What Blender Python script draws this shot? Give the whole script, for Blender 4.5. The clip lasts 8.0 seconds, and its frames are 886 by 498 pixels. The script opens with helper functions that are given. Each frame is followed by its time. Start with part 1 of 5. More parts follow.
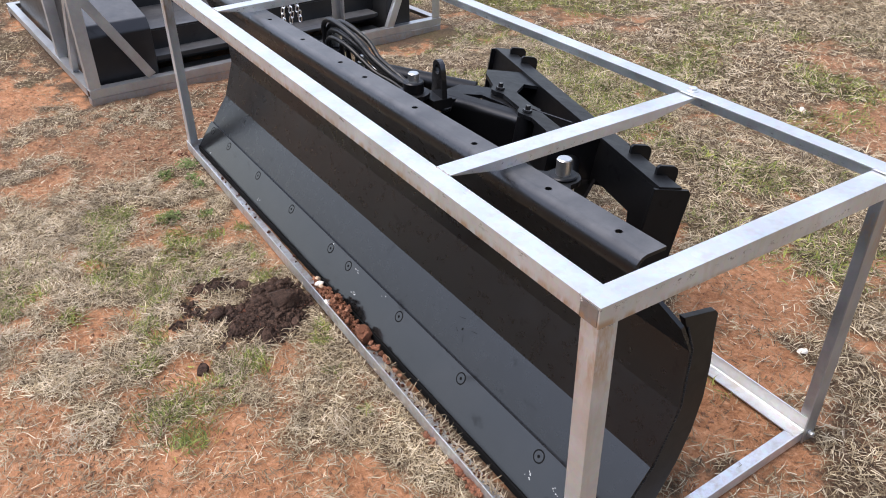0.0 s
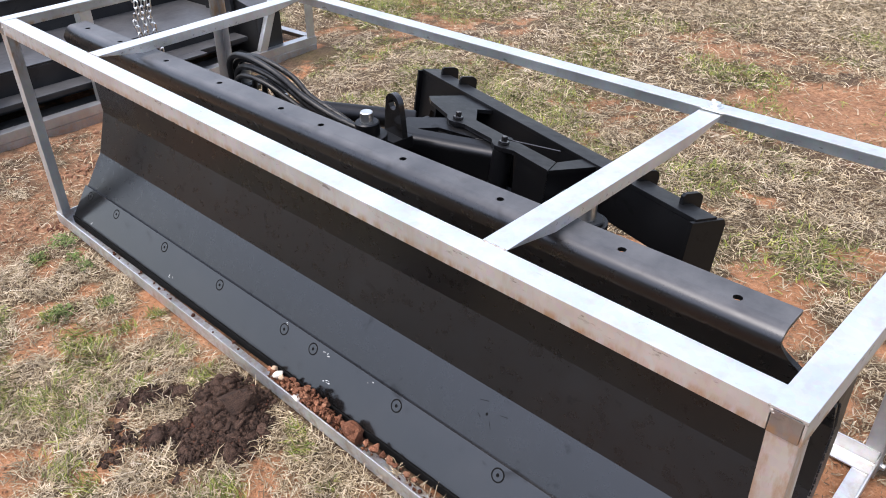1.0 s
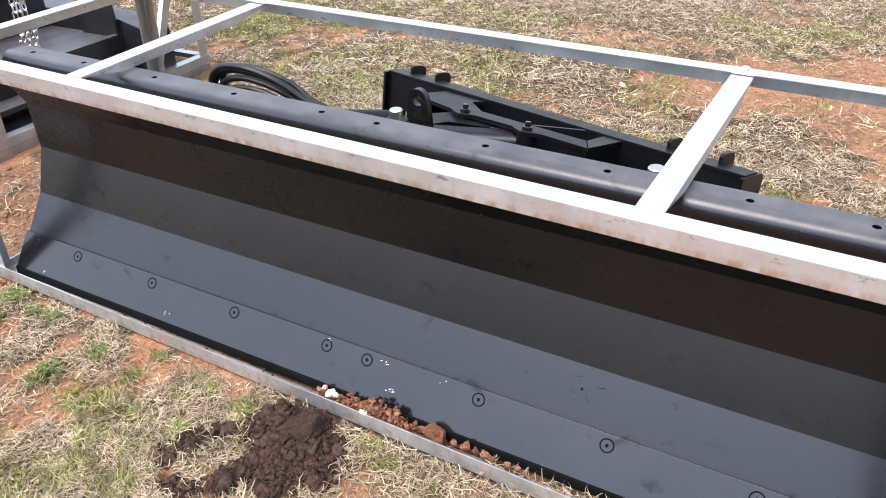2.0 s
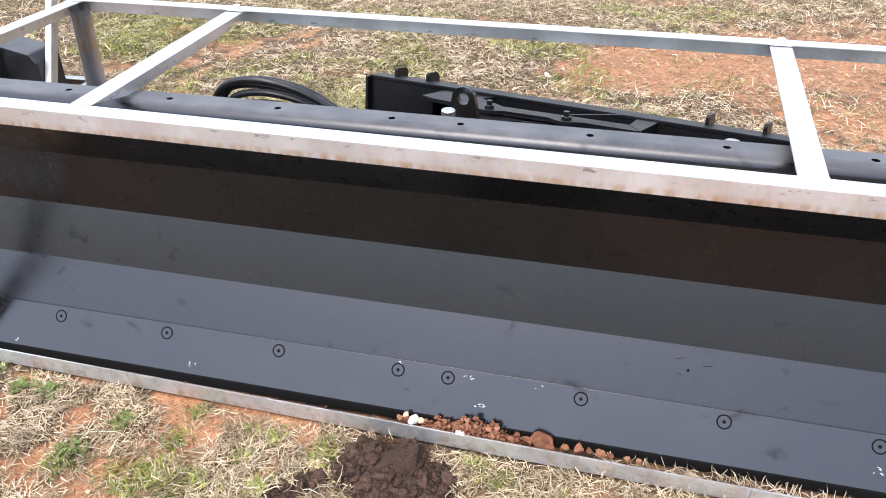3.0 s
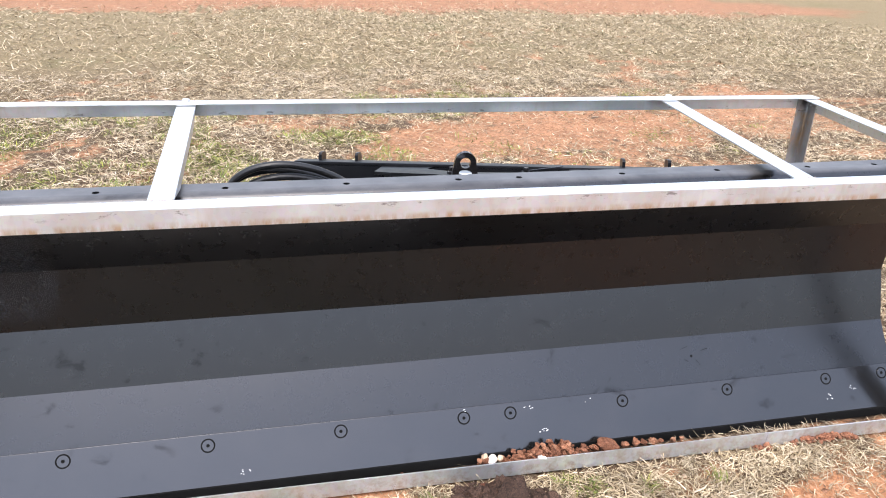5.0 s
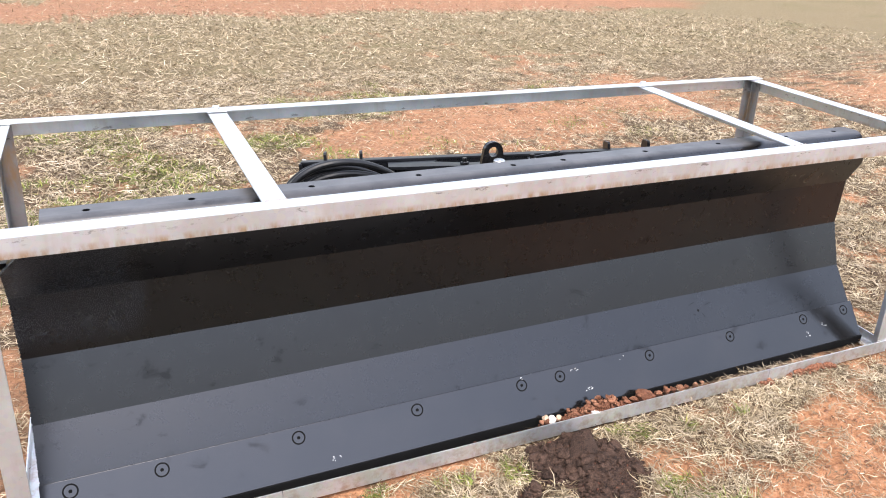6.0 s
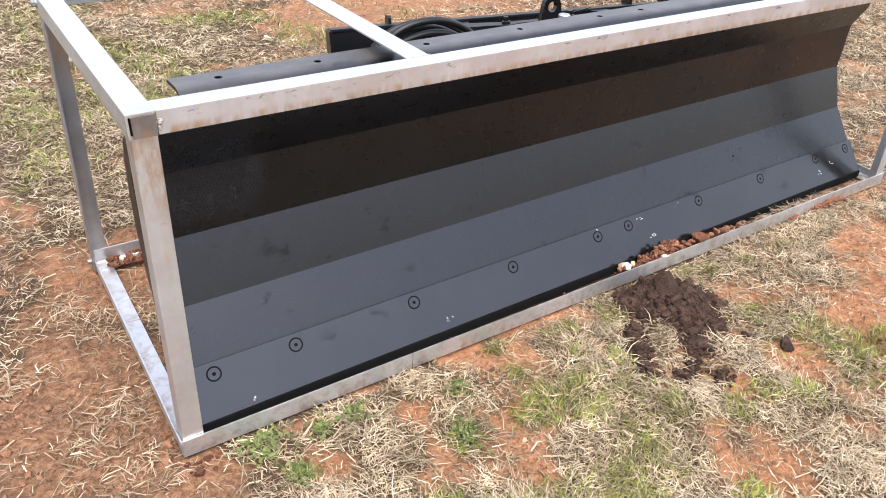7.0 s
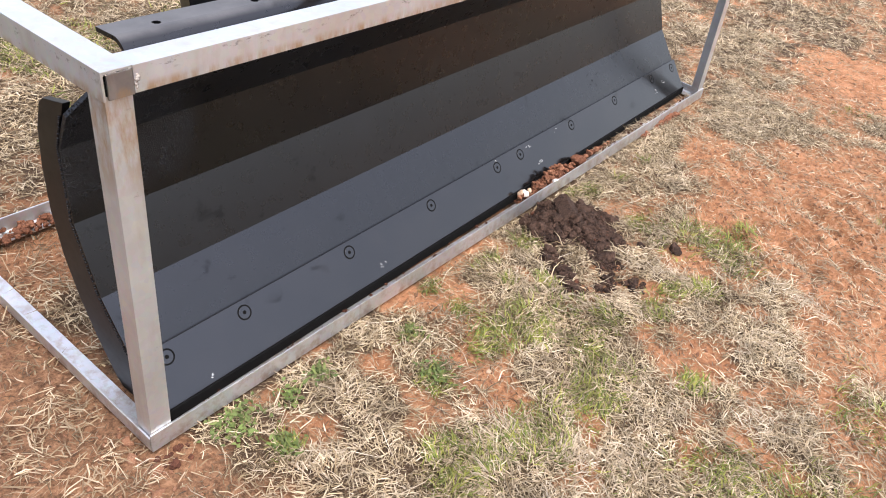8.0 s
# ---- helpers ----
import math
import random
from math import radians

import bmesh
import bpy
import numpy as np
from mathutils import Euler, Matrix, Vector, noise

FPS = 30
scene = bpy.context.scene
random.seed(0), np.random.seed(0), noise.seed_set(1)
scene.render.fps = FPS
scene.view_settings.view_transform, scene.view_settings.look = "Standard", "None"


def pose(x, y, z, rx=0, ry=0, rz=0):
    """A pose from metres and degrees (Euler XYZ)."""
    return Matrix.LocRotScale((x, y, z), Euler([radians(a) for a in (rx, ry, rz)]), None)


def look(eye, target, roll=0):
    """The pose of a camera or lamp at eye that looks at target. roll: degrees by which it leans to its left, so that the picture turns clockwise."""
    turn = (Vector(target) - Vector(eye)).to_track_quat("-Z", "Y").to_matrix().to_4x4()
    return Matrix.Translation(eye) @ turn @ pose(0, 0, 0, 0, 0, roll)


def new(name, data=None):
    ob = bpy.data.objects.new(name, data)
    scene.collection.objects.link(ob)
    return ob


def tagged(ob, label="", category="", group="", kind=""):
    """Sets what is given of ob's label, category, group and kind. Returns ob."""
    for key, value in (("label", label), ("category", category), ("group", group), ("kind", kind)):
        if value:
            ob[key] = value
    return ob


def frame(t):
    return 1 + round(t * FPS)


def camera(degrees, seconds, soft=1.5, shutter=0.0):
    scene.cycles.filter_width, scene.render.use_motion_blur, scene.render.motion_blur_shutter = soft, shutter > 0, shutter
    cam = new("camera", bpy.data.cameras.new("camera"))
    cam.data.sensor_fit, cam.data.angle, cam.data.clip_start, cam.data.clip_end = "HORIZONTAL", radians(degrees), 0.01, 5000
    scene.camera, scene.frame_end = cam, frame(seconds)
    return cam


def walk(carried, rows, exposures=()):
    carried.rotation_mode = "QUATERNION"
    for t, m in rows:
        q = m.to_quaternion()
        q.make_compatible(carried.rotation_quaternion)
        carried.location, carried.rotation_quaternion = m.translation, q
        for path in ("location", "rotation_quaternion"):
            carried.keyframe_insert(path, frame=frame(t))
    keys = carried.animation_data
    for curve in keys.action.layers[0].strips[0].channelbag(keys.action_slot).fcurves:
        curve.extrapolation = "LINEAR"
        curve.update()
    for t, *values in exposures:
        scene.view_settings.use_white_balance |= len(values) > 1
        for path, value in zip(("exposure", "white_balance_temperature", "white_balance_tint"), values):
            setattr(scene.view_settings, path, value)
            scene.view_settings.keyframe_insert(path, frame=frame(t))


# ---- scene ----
cam = camera(60.5, 8.0, soft=1.0)
PATH = [
    (0, (3.114, -0.698, 1.424), (1.702, 0.213, 0.34), -0.0),
    (0.2, (3.017, -0.716, 1.405), (1.641, 0.245, 0.317), -0.4),
    (0.5, (2.832, -0.73, 1.36), (1.526, 0.334, 0.283), -0.4),
    (0.7, (2.708, -0.734, 1.376), (1.460, 0.395, 0.294), -0.4),
    (1, (2.604, -0.745, 1.368), (1.437, 0.472, 0.293), -0.5),
    (1.2, (2.544, -0.795, 1.373), (1.452, 0.486, 0.292), -0.5),
    (1.5, (2.44, -0.902, 1.357), (1.433, 0.463, 0.298), -0.2),
    (1.7, (2.348, -0.986, 1.345), (1.412, 0.432, 0.289), -0.2),
    (2.8, (1.751, -1.159, 1.264), (1.224, 0.472, 0.235), -0.6),
    (3, (1.656, -1.198, 1.273), (1.214, 0.455, 0.237), -0.4),
    (3.2, (1.555, -1.260, 1.257), (1.194, 0.427, 0.246), -0.1),
    (3.5, (1.422, -1.37, 1.283), (1.166, 0.345, 0.286), -0.3),
    (3.7, (1.342, -1.440, 1.301), (1.174, 0.293, 0.317), -0.1),
    (4, (1.272, -1.496, 1.297), (1.207, 0.258, 0.338), 0.0),
    (4.2, (1.183, -1.500, 1.287), (1.191, 0.261, 0.340), 0.8),
    (4.5, (1.025, -1.482, 1.213), (1.17, 0.297, 0.311), 1.7),
    (4.7, (0.913, -1.426, 1.214), (1.172, 0.358, 0.349), 2.0),
    (5, (0.771, -1.393, 1.237), (1.189, 0.392, 0.439), 2.4),
    (5.2, (0.673, -1.398, 1.224), (1.198, 0.379, 0.47), 2.9),
    (6.3, (0.125, -1.362, 1.239), (0.926, 0.264, 0.394), 0.8),
    (6.5, (0.021, -1.269, 1.234), (0.837, 0.308, 0.312), 0.0),
    (6.8, (-0.118, -1.213, 1.210), (0.760, 0.273, 0.199), 0.9),
    (7, (-0.208, -1.161, 1.168), (0.761, 0.244, 0.125), 2.4),
    (7.2, (-0.309, -1.134, 1.148), (0.762, 0.183, 0.090), 3.9),
    (7.5, (-0.426, -1.054, 1.17), (0.804, 0.073, 0.067), 7.3),
    (7.7, (-0.456, -0.998, 1.163), (0.858, 0.023, 0.054), 8.5),
    (8, (-0.47, -0.886, 1.142), (0.882, 0.046, 0.0), 7.6),
]
walk(cam, [(t, look(eye, target, roll)) for t, eye, target, roll in PATH],
     exposures=((0, 0.1, 6550, 13), (1.5, 0.42, 6600, 13), (3.0, 0.68, 6600, 12), (4.5, 0.71, 6600, 12), (6.5, 0.58, 6800, 13), (8.0, 0.40, 6950, 15)))

# ---------------------------------------------------------------- world and light
world = bpy.data.worlds.new("overcast_sky")
scene.world = world
world.use_nodes = True
wn, wl = world.node_tree.nodes, world.node_tree.links
wn.clear()
sky = wn.new("ShaderNodeTexSky")
sky.sky_type, sky.sun_disc = "NISHITA", False
sky.sun_elevation, sky.sun_rotation = radians(63.5), radians(195)
sky.air_density, sky.dust_density, sky.ozone_density = 1.0, 1.4, 1.0
grey = wn.new("ShaderNodeHueSaturation")
grey.inputs["Saturation"].default_value = 0.58
back = wn.new("ShaderNodeBackground")
back.inputs["Strength"].default_value = 0.145
wout = wn.new("ShaderNodeOutputWorld")
wl.new(sky.outputs[0], grey.inputs["Color"])
# thin high cloud: the haze keeps the sky bright down to the horizon
heading = wn.new("ShaderNodeTexCoord")
axes = wn.new("ShaderNodeSeparateXYZ")
rise = wn.new("ShaderNodeMapRange")
for key, value in (("From Min", 0.0), ("From Max", 0.5), ("To Min", 1.4), ("To Max", 2.85)):
    rise.inputs[key].default_value = value
veil = wn.new("ShaderNodeMix")
veil.data_type, veil.blend_type = "RGBA", "MULTIPLY"
veil.inputs[0].default_value = 1.0
# and it glows widely round the hidden sun
SUN_WAY = Vector((-1.3, -4.8, 10.0)).normalized()
toward = wn.new("ShaderNodeVectorMath")
toward.operation = "DOT_PRODUCT"
toward.inputs[1].default_value = SUN_WAY
glow = wn.new("ShaderNodeMapRange")
glow.interpolation_type = "SMOOTHSTEP"
for key, value in (("From Min", -0.1), ("From Max", 1.0), ("To Min", 0.9), ("To Max", 1.5)):
    glow.inputs[key].default_value = value
haze = wn.new("ShaderNodeMath")
haze.operation = "MULTIPLY"
wl.new(heading.outputs["Generated"], axes.inputs[0])
wl.new(heading.outputs["Generated"], toward.inputs[0])
wl.new(axes.outputs["Z"], rise.inputs["Value"])
wl.new(toward.outputs["Value"], glow.inputs["Value"])
wl.new(rise.outputs[0], haze.inputs[0])
wl.new(glow.outputs[0], haze.inputs[1])
wl.new(grey.outputs[0], veil.inputs[6])
wl.new(haze.outputs[0], veil.inputs[7])
wl.new(veil.outputs[2], back.inputs["Color"])
wl.new(back.outputs[0], wout.inputs["Surface"])

sun = new("sun", bpy.data.lights.new("sun", "SUN"))
sun.data.energy, sun.data.angle, sun.data.color = 2.05, radians(30), (1.0, 0.92, 0.81)
sun.matrix_world = look(SUN_WAY * 12, (0, 0, 0))


# ---------------------------------------------------------------- materials
class Nodes:
    """A node material with one Principled shader, and short calls to wire it."""

    def __init__(self, name, rough=0.5, metal=0.0, spec=0.5):
        self.mat = bpy.data.materials.new(name)
        self.mat.use_nodes = True
        self.n, self.l = self.mat.node_tree.nodes, self.mat.node_tree.links
        self.b = self.n["Principled BSDF"]
        self.b.inputs["Roughness"].default_value = rough
        self.b.inputs["Metallic"].default_value = metal
        self.b.inputs["Specular IOR Level"].default_value = spec
        self.b.inputs["Specular Tint"].default_value = (1, 1, 1, 1)
        self.co = self.n.new("ShaderNodeTexCoord").outputs["Object"]

    def world_co(self):
        self.co = self.n.new("ShaderNodeNewGeometry").outputs["Position"]

    def scaled(self, sx, sy, sz):
        m = self.n.new("ShaderNodeMapping")
        m.inputs["Scale"].default_value = (sx, sy, sz)
        self.l.new(self.co, m.inputs["Vector"])
        return m.outputs[0]

    def noise(self, scale, detail=4.0, rough=0.55, co=None, dist=0.0):
        t = self.n.new("ShaderNodeTexNoise")
        t.inputs["Scale"].default_value, t.inputs["Detail"].default_value = scale, detail
        t.inputs["Roughness"].default_value, t.inputs["Distortion"].default_value = rough, dist
        self.l.new(co or self.co, t.inputs["Vector"])
        return t.outputs["Fac"]

    def voronoi(self, scale, co=None, out="Distance"):
        t = self.n.new("ShaderNodeTexVoronoi")
        t.inputs["Scale"].default_value = scale
        self.l.new(co or self.co, t.inputs["Vector"])
        return t.outputs[out]

    def ramp(self, fac, *stops):
        r = self.n.new("ShaderNodeValToRGB")
        e = r.color_ramp.elements
        while len(e) < len(stops):
            e.new(0.5)
        for el, (p, c) in zip(e, stops):
            el.position = p
            el.color = (c, c, c, 1) if isinstance(c, (int, float)) else (*c, 1)
        self.l.new(fac, r.inputs[0])
        return r.outputs[0]

    def mix(self, fac, a, b, mode="MIX"):
        m = self.n.new("ShaderNodeMix")
        m.data_type, m.blend_type = "RGBA", mode
        for sock, v in ((m.inputs[0], fac), (m.inputs[6], a), (m.inputs[7], b)):
            if isinstance(v, (int, float)):
                sock.default_value = v if sock.type == "VALUE" else (v, v, v, 1)
            elif isinstance(v, tuple):
                sock.default_value = (*v, 1)
            else:
                self.l.new(v, sock)
        return m.outputs[2]

    def math(self, op, a, b=0.0):
        m = self.n.new("ShaderNodeMath")
        m.operation = op
        for sock, v in ((m.inputs[0], a), (m.inputs[1], b)):
            if isinstance(v, (int, float)):
                sock.default_value = v
            else:
                self.l.new(v, sock)
        return m.outputs[0]

    def random(self):
        return self.n.new("ShaderNodeObjectInfo").outputs["Random"]

    def island(self):
        return self.n.new("ShaderNodeNewGeometry").outputs["Random Per Island"]

    def attribute(self, name):
        a = self.n.new("ShaderNodeAttribute")
        a.attribute_name = name
        return a.outputs["Fac"]

    def set(self, **kw):
        for k, v in kw.items():
            sock = self.b.inputs[{"color": "Base Color", "rough": "Roughness", "metal": "Metallic"}[k]]
            if isinstance(v, tuple):
                sock.default_value = (*v, 1)
            elif isinstance(v, (int, float)):
                sock.default_value = v
            else:
                self.l.new(v, sock)
        return self

    def bump(self, height, strength=0.3, distance=0.002):
        b = self.n.new("ShaderNodeBump")
        b.inputs["Strength"].default_value, b.inputs["Distance"].default_value = strength, distance
        last = self.b.inputs["Normal"].links
        if last:
            self.l.new(last[0].from_socket, b.inputs["Normal"])
        self.l.new(height, b.inputs["Height"])
        self.l.new(b.outputs[0], self.b.inputs["Normal"])
        return self


def make_galvanised(name, light, dull):
    m = Nodes(name, 0.4, 0.85)
    m.world_co()
    spangle = m.voronoi(90, out="Color")
    blotch = m.noise(9, 5, 0.6)
    grain = m.noise(160, 3)
    base = m.mix(m.ramp(blotch, (0.35, 0.0), (0.68, 1.0)), dull, light)
    base = m.mix(0.07, base, spangle, "MULTIPLY")
    rust = m.ramp(m.noise(14, 6, 0.7, dist=0.6), (0.70, 0.0), (0.80, 0.55))
    base = m.mix(rust, base, (0.33, 0.21, 0.13))
    scuff = m.ramp(m.noise(38, 6, 0.75, co=m.scaled(0.35, 1, 1)), (0.66, 0.0), (0.72, 0.6))
    base = m.mix(scuff, base, (0.2, 0.19, 0.18))
    # knocked and blackened along the upper edge of the rails, splashed with clay near the ground
    sep = m.n.new("ShaderNodeSeparateXYZ")
    m.l.new(m.co, sep.inputs[0])
    edge = m.ramp(sep.outputs["Z"], (0.704, 0.0), (0.716, 1.0), (0.7185, 1.0), (0.7215, 0.35), (0.7225, 0.0))
    knock = m.ramp(m.noise(55, 6, 0.75, co=m.scaled(0.45, 1, 1.3)), (0.57, 0.0), (0.62, 0.7))
    base = m.mix(m.math("MULTIPLY", edge, knock), base, (0.11, 0.10, 0.095))
    foot = m.ramp(sep.outputs["Z"], (0.0, 1.0), (0.05, 0.25), (0.09, 0.0))
    splash = m.ramp(m.noise(34, 6, 0.72), (0.47, 0.0), (0.64, 0.8))
    base = m.mix(m.math("MULTIPLY", foot, splash), base, (0.36, 0.25, 0.18))
    runs = m.ramp(m.noise(16, 5, 0.65, co=m.scaled(1.6, 1.6, 0.3)), (0.52, 0.0), (0.70, 0.4))
    base = m.mix(runs, base, (0.47, 0.42, 0.36))
    head = m.ramp(sep.outputs["Z"], (0.52, 0.0), (0.60, 1.0), (0.69, 1.0), (0.70, 0.0))
    heat = m.ramp(m.noise(23, 5, 0.65, co=m.scaled(1.5, 1.5, 0.45)), (0.42, 0.0), (0.60, 0.8))
    base = m.mix(m.math("MULTIPLY", head, heat), base, (0.42, 0.27, 0.14))
    m.set(color=base, rough=m.ramp(blotch, (0.3, 0.32), (0.7, 0.44)))
    return m.bump(grain, 0.15, 0.0008).bump(blotch, 0.06, 0.004).mat


GALV = make_galvanised("galvanised_steel", (0.66, 0.68, 0.70), (0.57, 0.585, 0.595))
GALV_BURNT = make_galvanised("heat_tinted_galvanised_steel", (0.34, 0.325, 0.315), (0.23, 0.22, 0.215))
GALV_GREY = make_galvanised("greyed_galvanised_steel", (0.47, 0.475, 0.48), (0.37, 0.375, 0.38))
GALV_DULL = make_galvanised("weathered_galvanised_steel", (0.40, 0.40, 0.41), (0.29, 0.295, 0.30))


def make_black(name, base, dust, rough, pebbles=False, film=0.07, spec=0.4):
    m = Nodes(name, rough, 0.0, spec)
    m.b.inputs["Specular Tint"].default_value = (0.885, 0.915, 1.0, 1)
    cloud = m.noise(5, 5, 0.6)
    spot = m.noise(33, 6, 0.65)
    orange = m.noise(420, 2, 0.5)
    col = m.mix(m.ramp(cloud, (0.45, 0.0), (0.75, 1.0)), base, dust)
    col = m.mix(m.ramp(spot, (0.74, 0.0), (0.79, 0.5)), col, (0.06, 0.05, 0.045))
    smudge = m.ramp(m.noise(11, 3, 0.5, dist=0.4), (0.60, 0.0), (0.72, 0.05))
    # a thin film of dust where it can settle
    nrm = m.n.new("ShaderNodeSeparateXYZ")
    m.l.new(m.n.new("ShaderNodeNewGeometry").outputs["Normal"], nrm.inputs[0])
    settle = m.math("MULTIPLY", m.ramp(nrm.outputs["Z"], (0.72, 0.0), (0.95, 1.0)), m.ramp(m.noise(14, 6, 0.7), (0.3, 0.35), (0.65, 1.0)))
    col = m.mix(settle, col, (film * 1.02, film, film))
    smudge = m.math("ADD", smudge, m.math("MULTIPLY", settle, 0.15))
    m.set(color=col, rough=m.math("ADD", m.ramp(spot, (0.3, rough - 0.03), (0.7, rough + 0.05)), smudge))
    # wiped and greasy spots shine less
    wiped = m.ramp(m.noise(19, 4, 0.6, co=m.scaled(0.8, 1.0, 1.0), dist=0.5), (0.63, spec), (0.72, spec * 0.62))
    m.l.new(wiped, m.b.inputs["Specular IOR Level"])
    m.bump(orange, 0.05, 0.0004)
    if pebbles:
        # the paint is coarse and beaded towards one end
        sep = m.n.new("ShaderNodeSeparateXYZ")
        m.l.new(m.co, sep.inputs[0])
        end = m.ramp(m.math("MULTIPLY", sep.outputs["X"], -1.0), (0.94, 0.0), (1.14, 1.0))
        bead = m.ramp(m.voronoi(330), (0.15, 1.0), (0.5, 0.0))
        low = m.ramp(sep.outputs["Z"], (0.36, 0.0), (0.46, 1.0), (0.62, 1.0), (0.65, 0.0))
        m.bump(m.math("MULTIPLY", m.math("MULTIPLY", bead, end), low), 0.9, 0.002)
    return m.mat


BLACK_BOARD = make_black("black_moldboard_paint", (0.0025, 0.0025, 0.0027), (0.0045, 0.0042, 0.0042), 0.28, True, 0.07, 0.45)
BLACK = make_black("black_satin_paint", (0.002, 0.002, 0.0023), (0.004, 0.0037, 0.0036), 0.33, False, 0.007, 0.27)
BLACK_EDGE = make_black("worn_black_edge_paint", (0.005, 0.0048, 0.0048), (0.010, 0.009, 0.0085), 0.16, False, 0.03, 0.5)
BLACK_FAR = make_black("dusty_black_paint", (0.007, 0.007, 0.0075), (0.018, 0.0175, 0.017), 0.33, False, 0.06)


def make_plain(name, col, var, rough, metal=0.0, scale=30, bump=0.2):
    m = Nodes(name, rough, metal)
    n = m.noise(scale, 5, 0.6)
    m.set(color=m.mix(m.ramp(n, (0.3, 0.0), (0.7, 1.0)), col, var))
    return m.bump(n, bump, 0.001).mat


WELD = make_plain("weld_and_heat_stain", (0.14, 0.125, 0.115), (0.4, 0.35, 0.3), 0.6, 0.2, 130, 0.6)
STEEL = make_plain("bright_zinc_steel", (0.72, 0.72, 0.7), (0.55, 0.55, 0.54), 0.32, 1.0)
CHAIN = make_plain("zinc_plated_chain", (0.75, 0.75, 0.74), (0.5, 0.5, 0.5), 0.28, 1.0)
HOSE = make_plain("black_hose_rubber", (0.006, 0.006, 0.0063), (0.012, 0.0115, 0.0115), 0.36)
# HOLLOW is near-black: shade coloured into gaps and recesses, and knocks in the paint
HOLLOW = make_plain("gap_shade_and_knock_black", (0.003, 0.003, 0.003), (0.005, 0.005, 0.005), 0.9)
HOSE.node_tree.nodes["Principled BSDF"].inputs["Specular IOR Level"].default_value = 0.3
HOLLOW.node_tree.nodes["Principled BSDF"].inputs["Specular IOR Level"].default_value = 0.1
SCRAPE = make_plain("scraped_bare_metal", (0.55, 0.55, 0.54), (0.4, 0.4, 0.39), 0.6, 0.2)
STONE = make_plain("pale_quartz_stone", (0.72, 0.68, 0.62), (0.5, 0.44, 0.38), 0.7, 0, 60)
TAN_STONE = make_plain("tan_stone", (0.5, 0.36, 0.24), (0.36, 0.24, 0.16), 0.8, 0, 60)


def make_soil(name, a, b, c, scale, loose=False):
    m = Nodes(name, 0.95, 0, 0.2)
    m.world_co()
    n = m.noise(scale, 6, 0.65)
    f = m.noise(scale * 7, 4, 0.65)
    col = m.mix(m.ramp(n, (0.35, 0.0), (0.65, 1.0)), a, b)
    col = m.mix(m.ramp(f, (0.5, 0.0), (0.7, 0.8)), col, c)
    shade = m.random() if loose else m.island()
    col = m.mix(m.ramp(shade, (0.0, 0.6), (0.45, 0.0)), col, a)
    col = m.mix(m.ramp(shade, (0.6, 0.0), (1.0, 0.4 if loose else 0.12)), col, c)
    m.set(color=col)
    return m.bump(n, 0.7, 0.004).bump(f, 1.0, 0.0025).mat


DARK_SOIL = make_soil("moist_dark_soil", (0.010, 0.0065, 0.005), (0.052, 0.030, 0.021), (0.17, 0.10, 0.07), 75)
RED_CLAY = make_soil("dry_red_clay", (0.10, 0.038, 0.022), (0.24, 0.095, 0.052), (0.40, 0.215, 0.13), 110)
CLAY_LUMP = make_soil("dry_red_clay_lump", (0.09, 0.035, 0.020), (0.25, 0.10, 0.055), (0.42, 0.23, 0.14), 110, True)
CLAY_CRUMB = make_soil("clay_crumb", (0.15, 0.070, 0.040), (0.28, 0.14, 0.082), (0.38, 0.225, 0.145), 60)
DAMP_CLAY = make_soil("damp_red_clay", (0.055, 0.022, 0.014), (0.11, 0.042, 0.025), (0.17, 0.075, 0.045), 90)


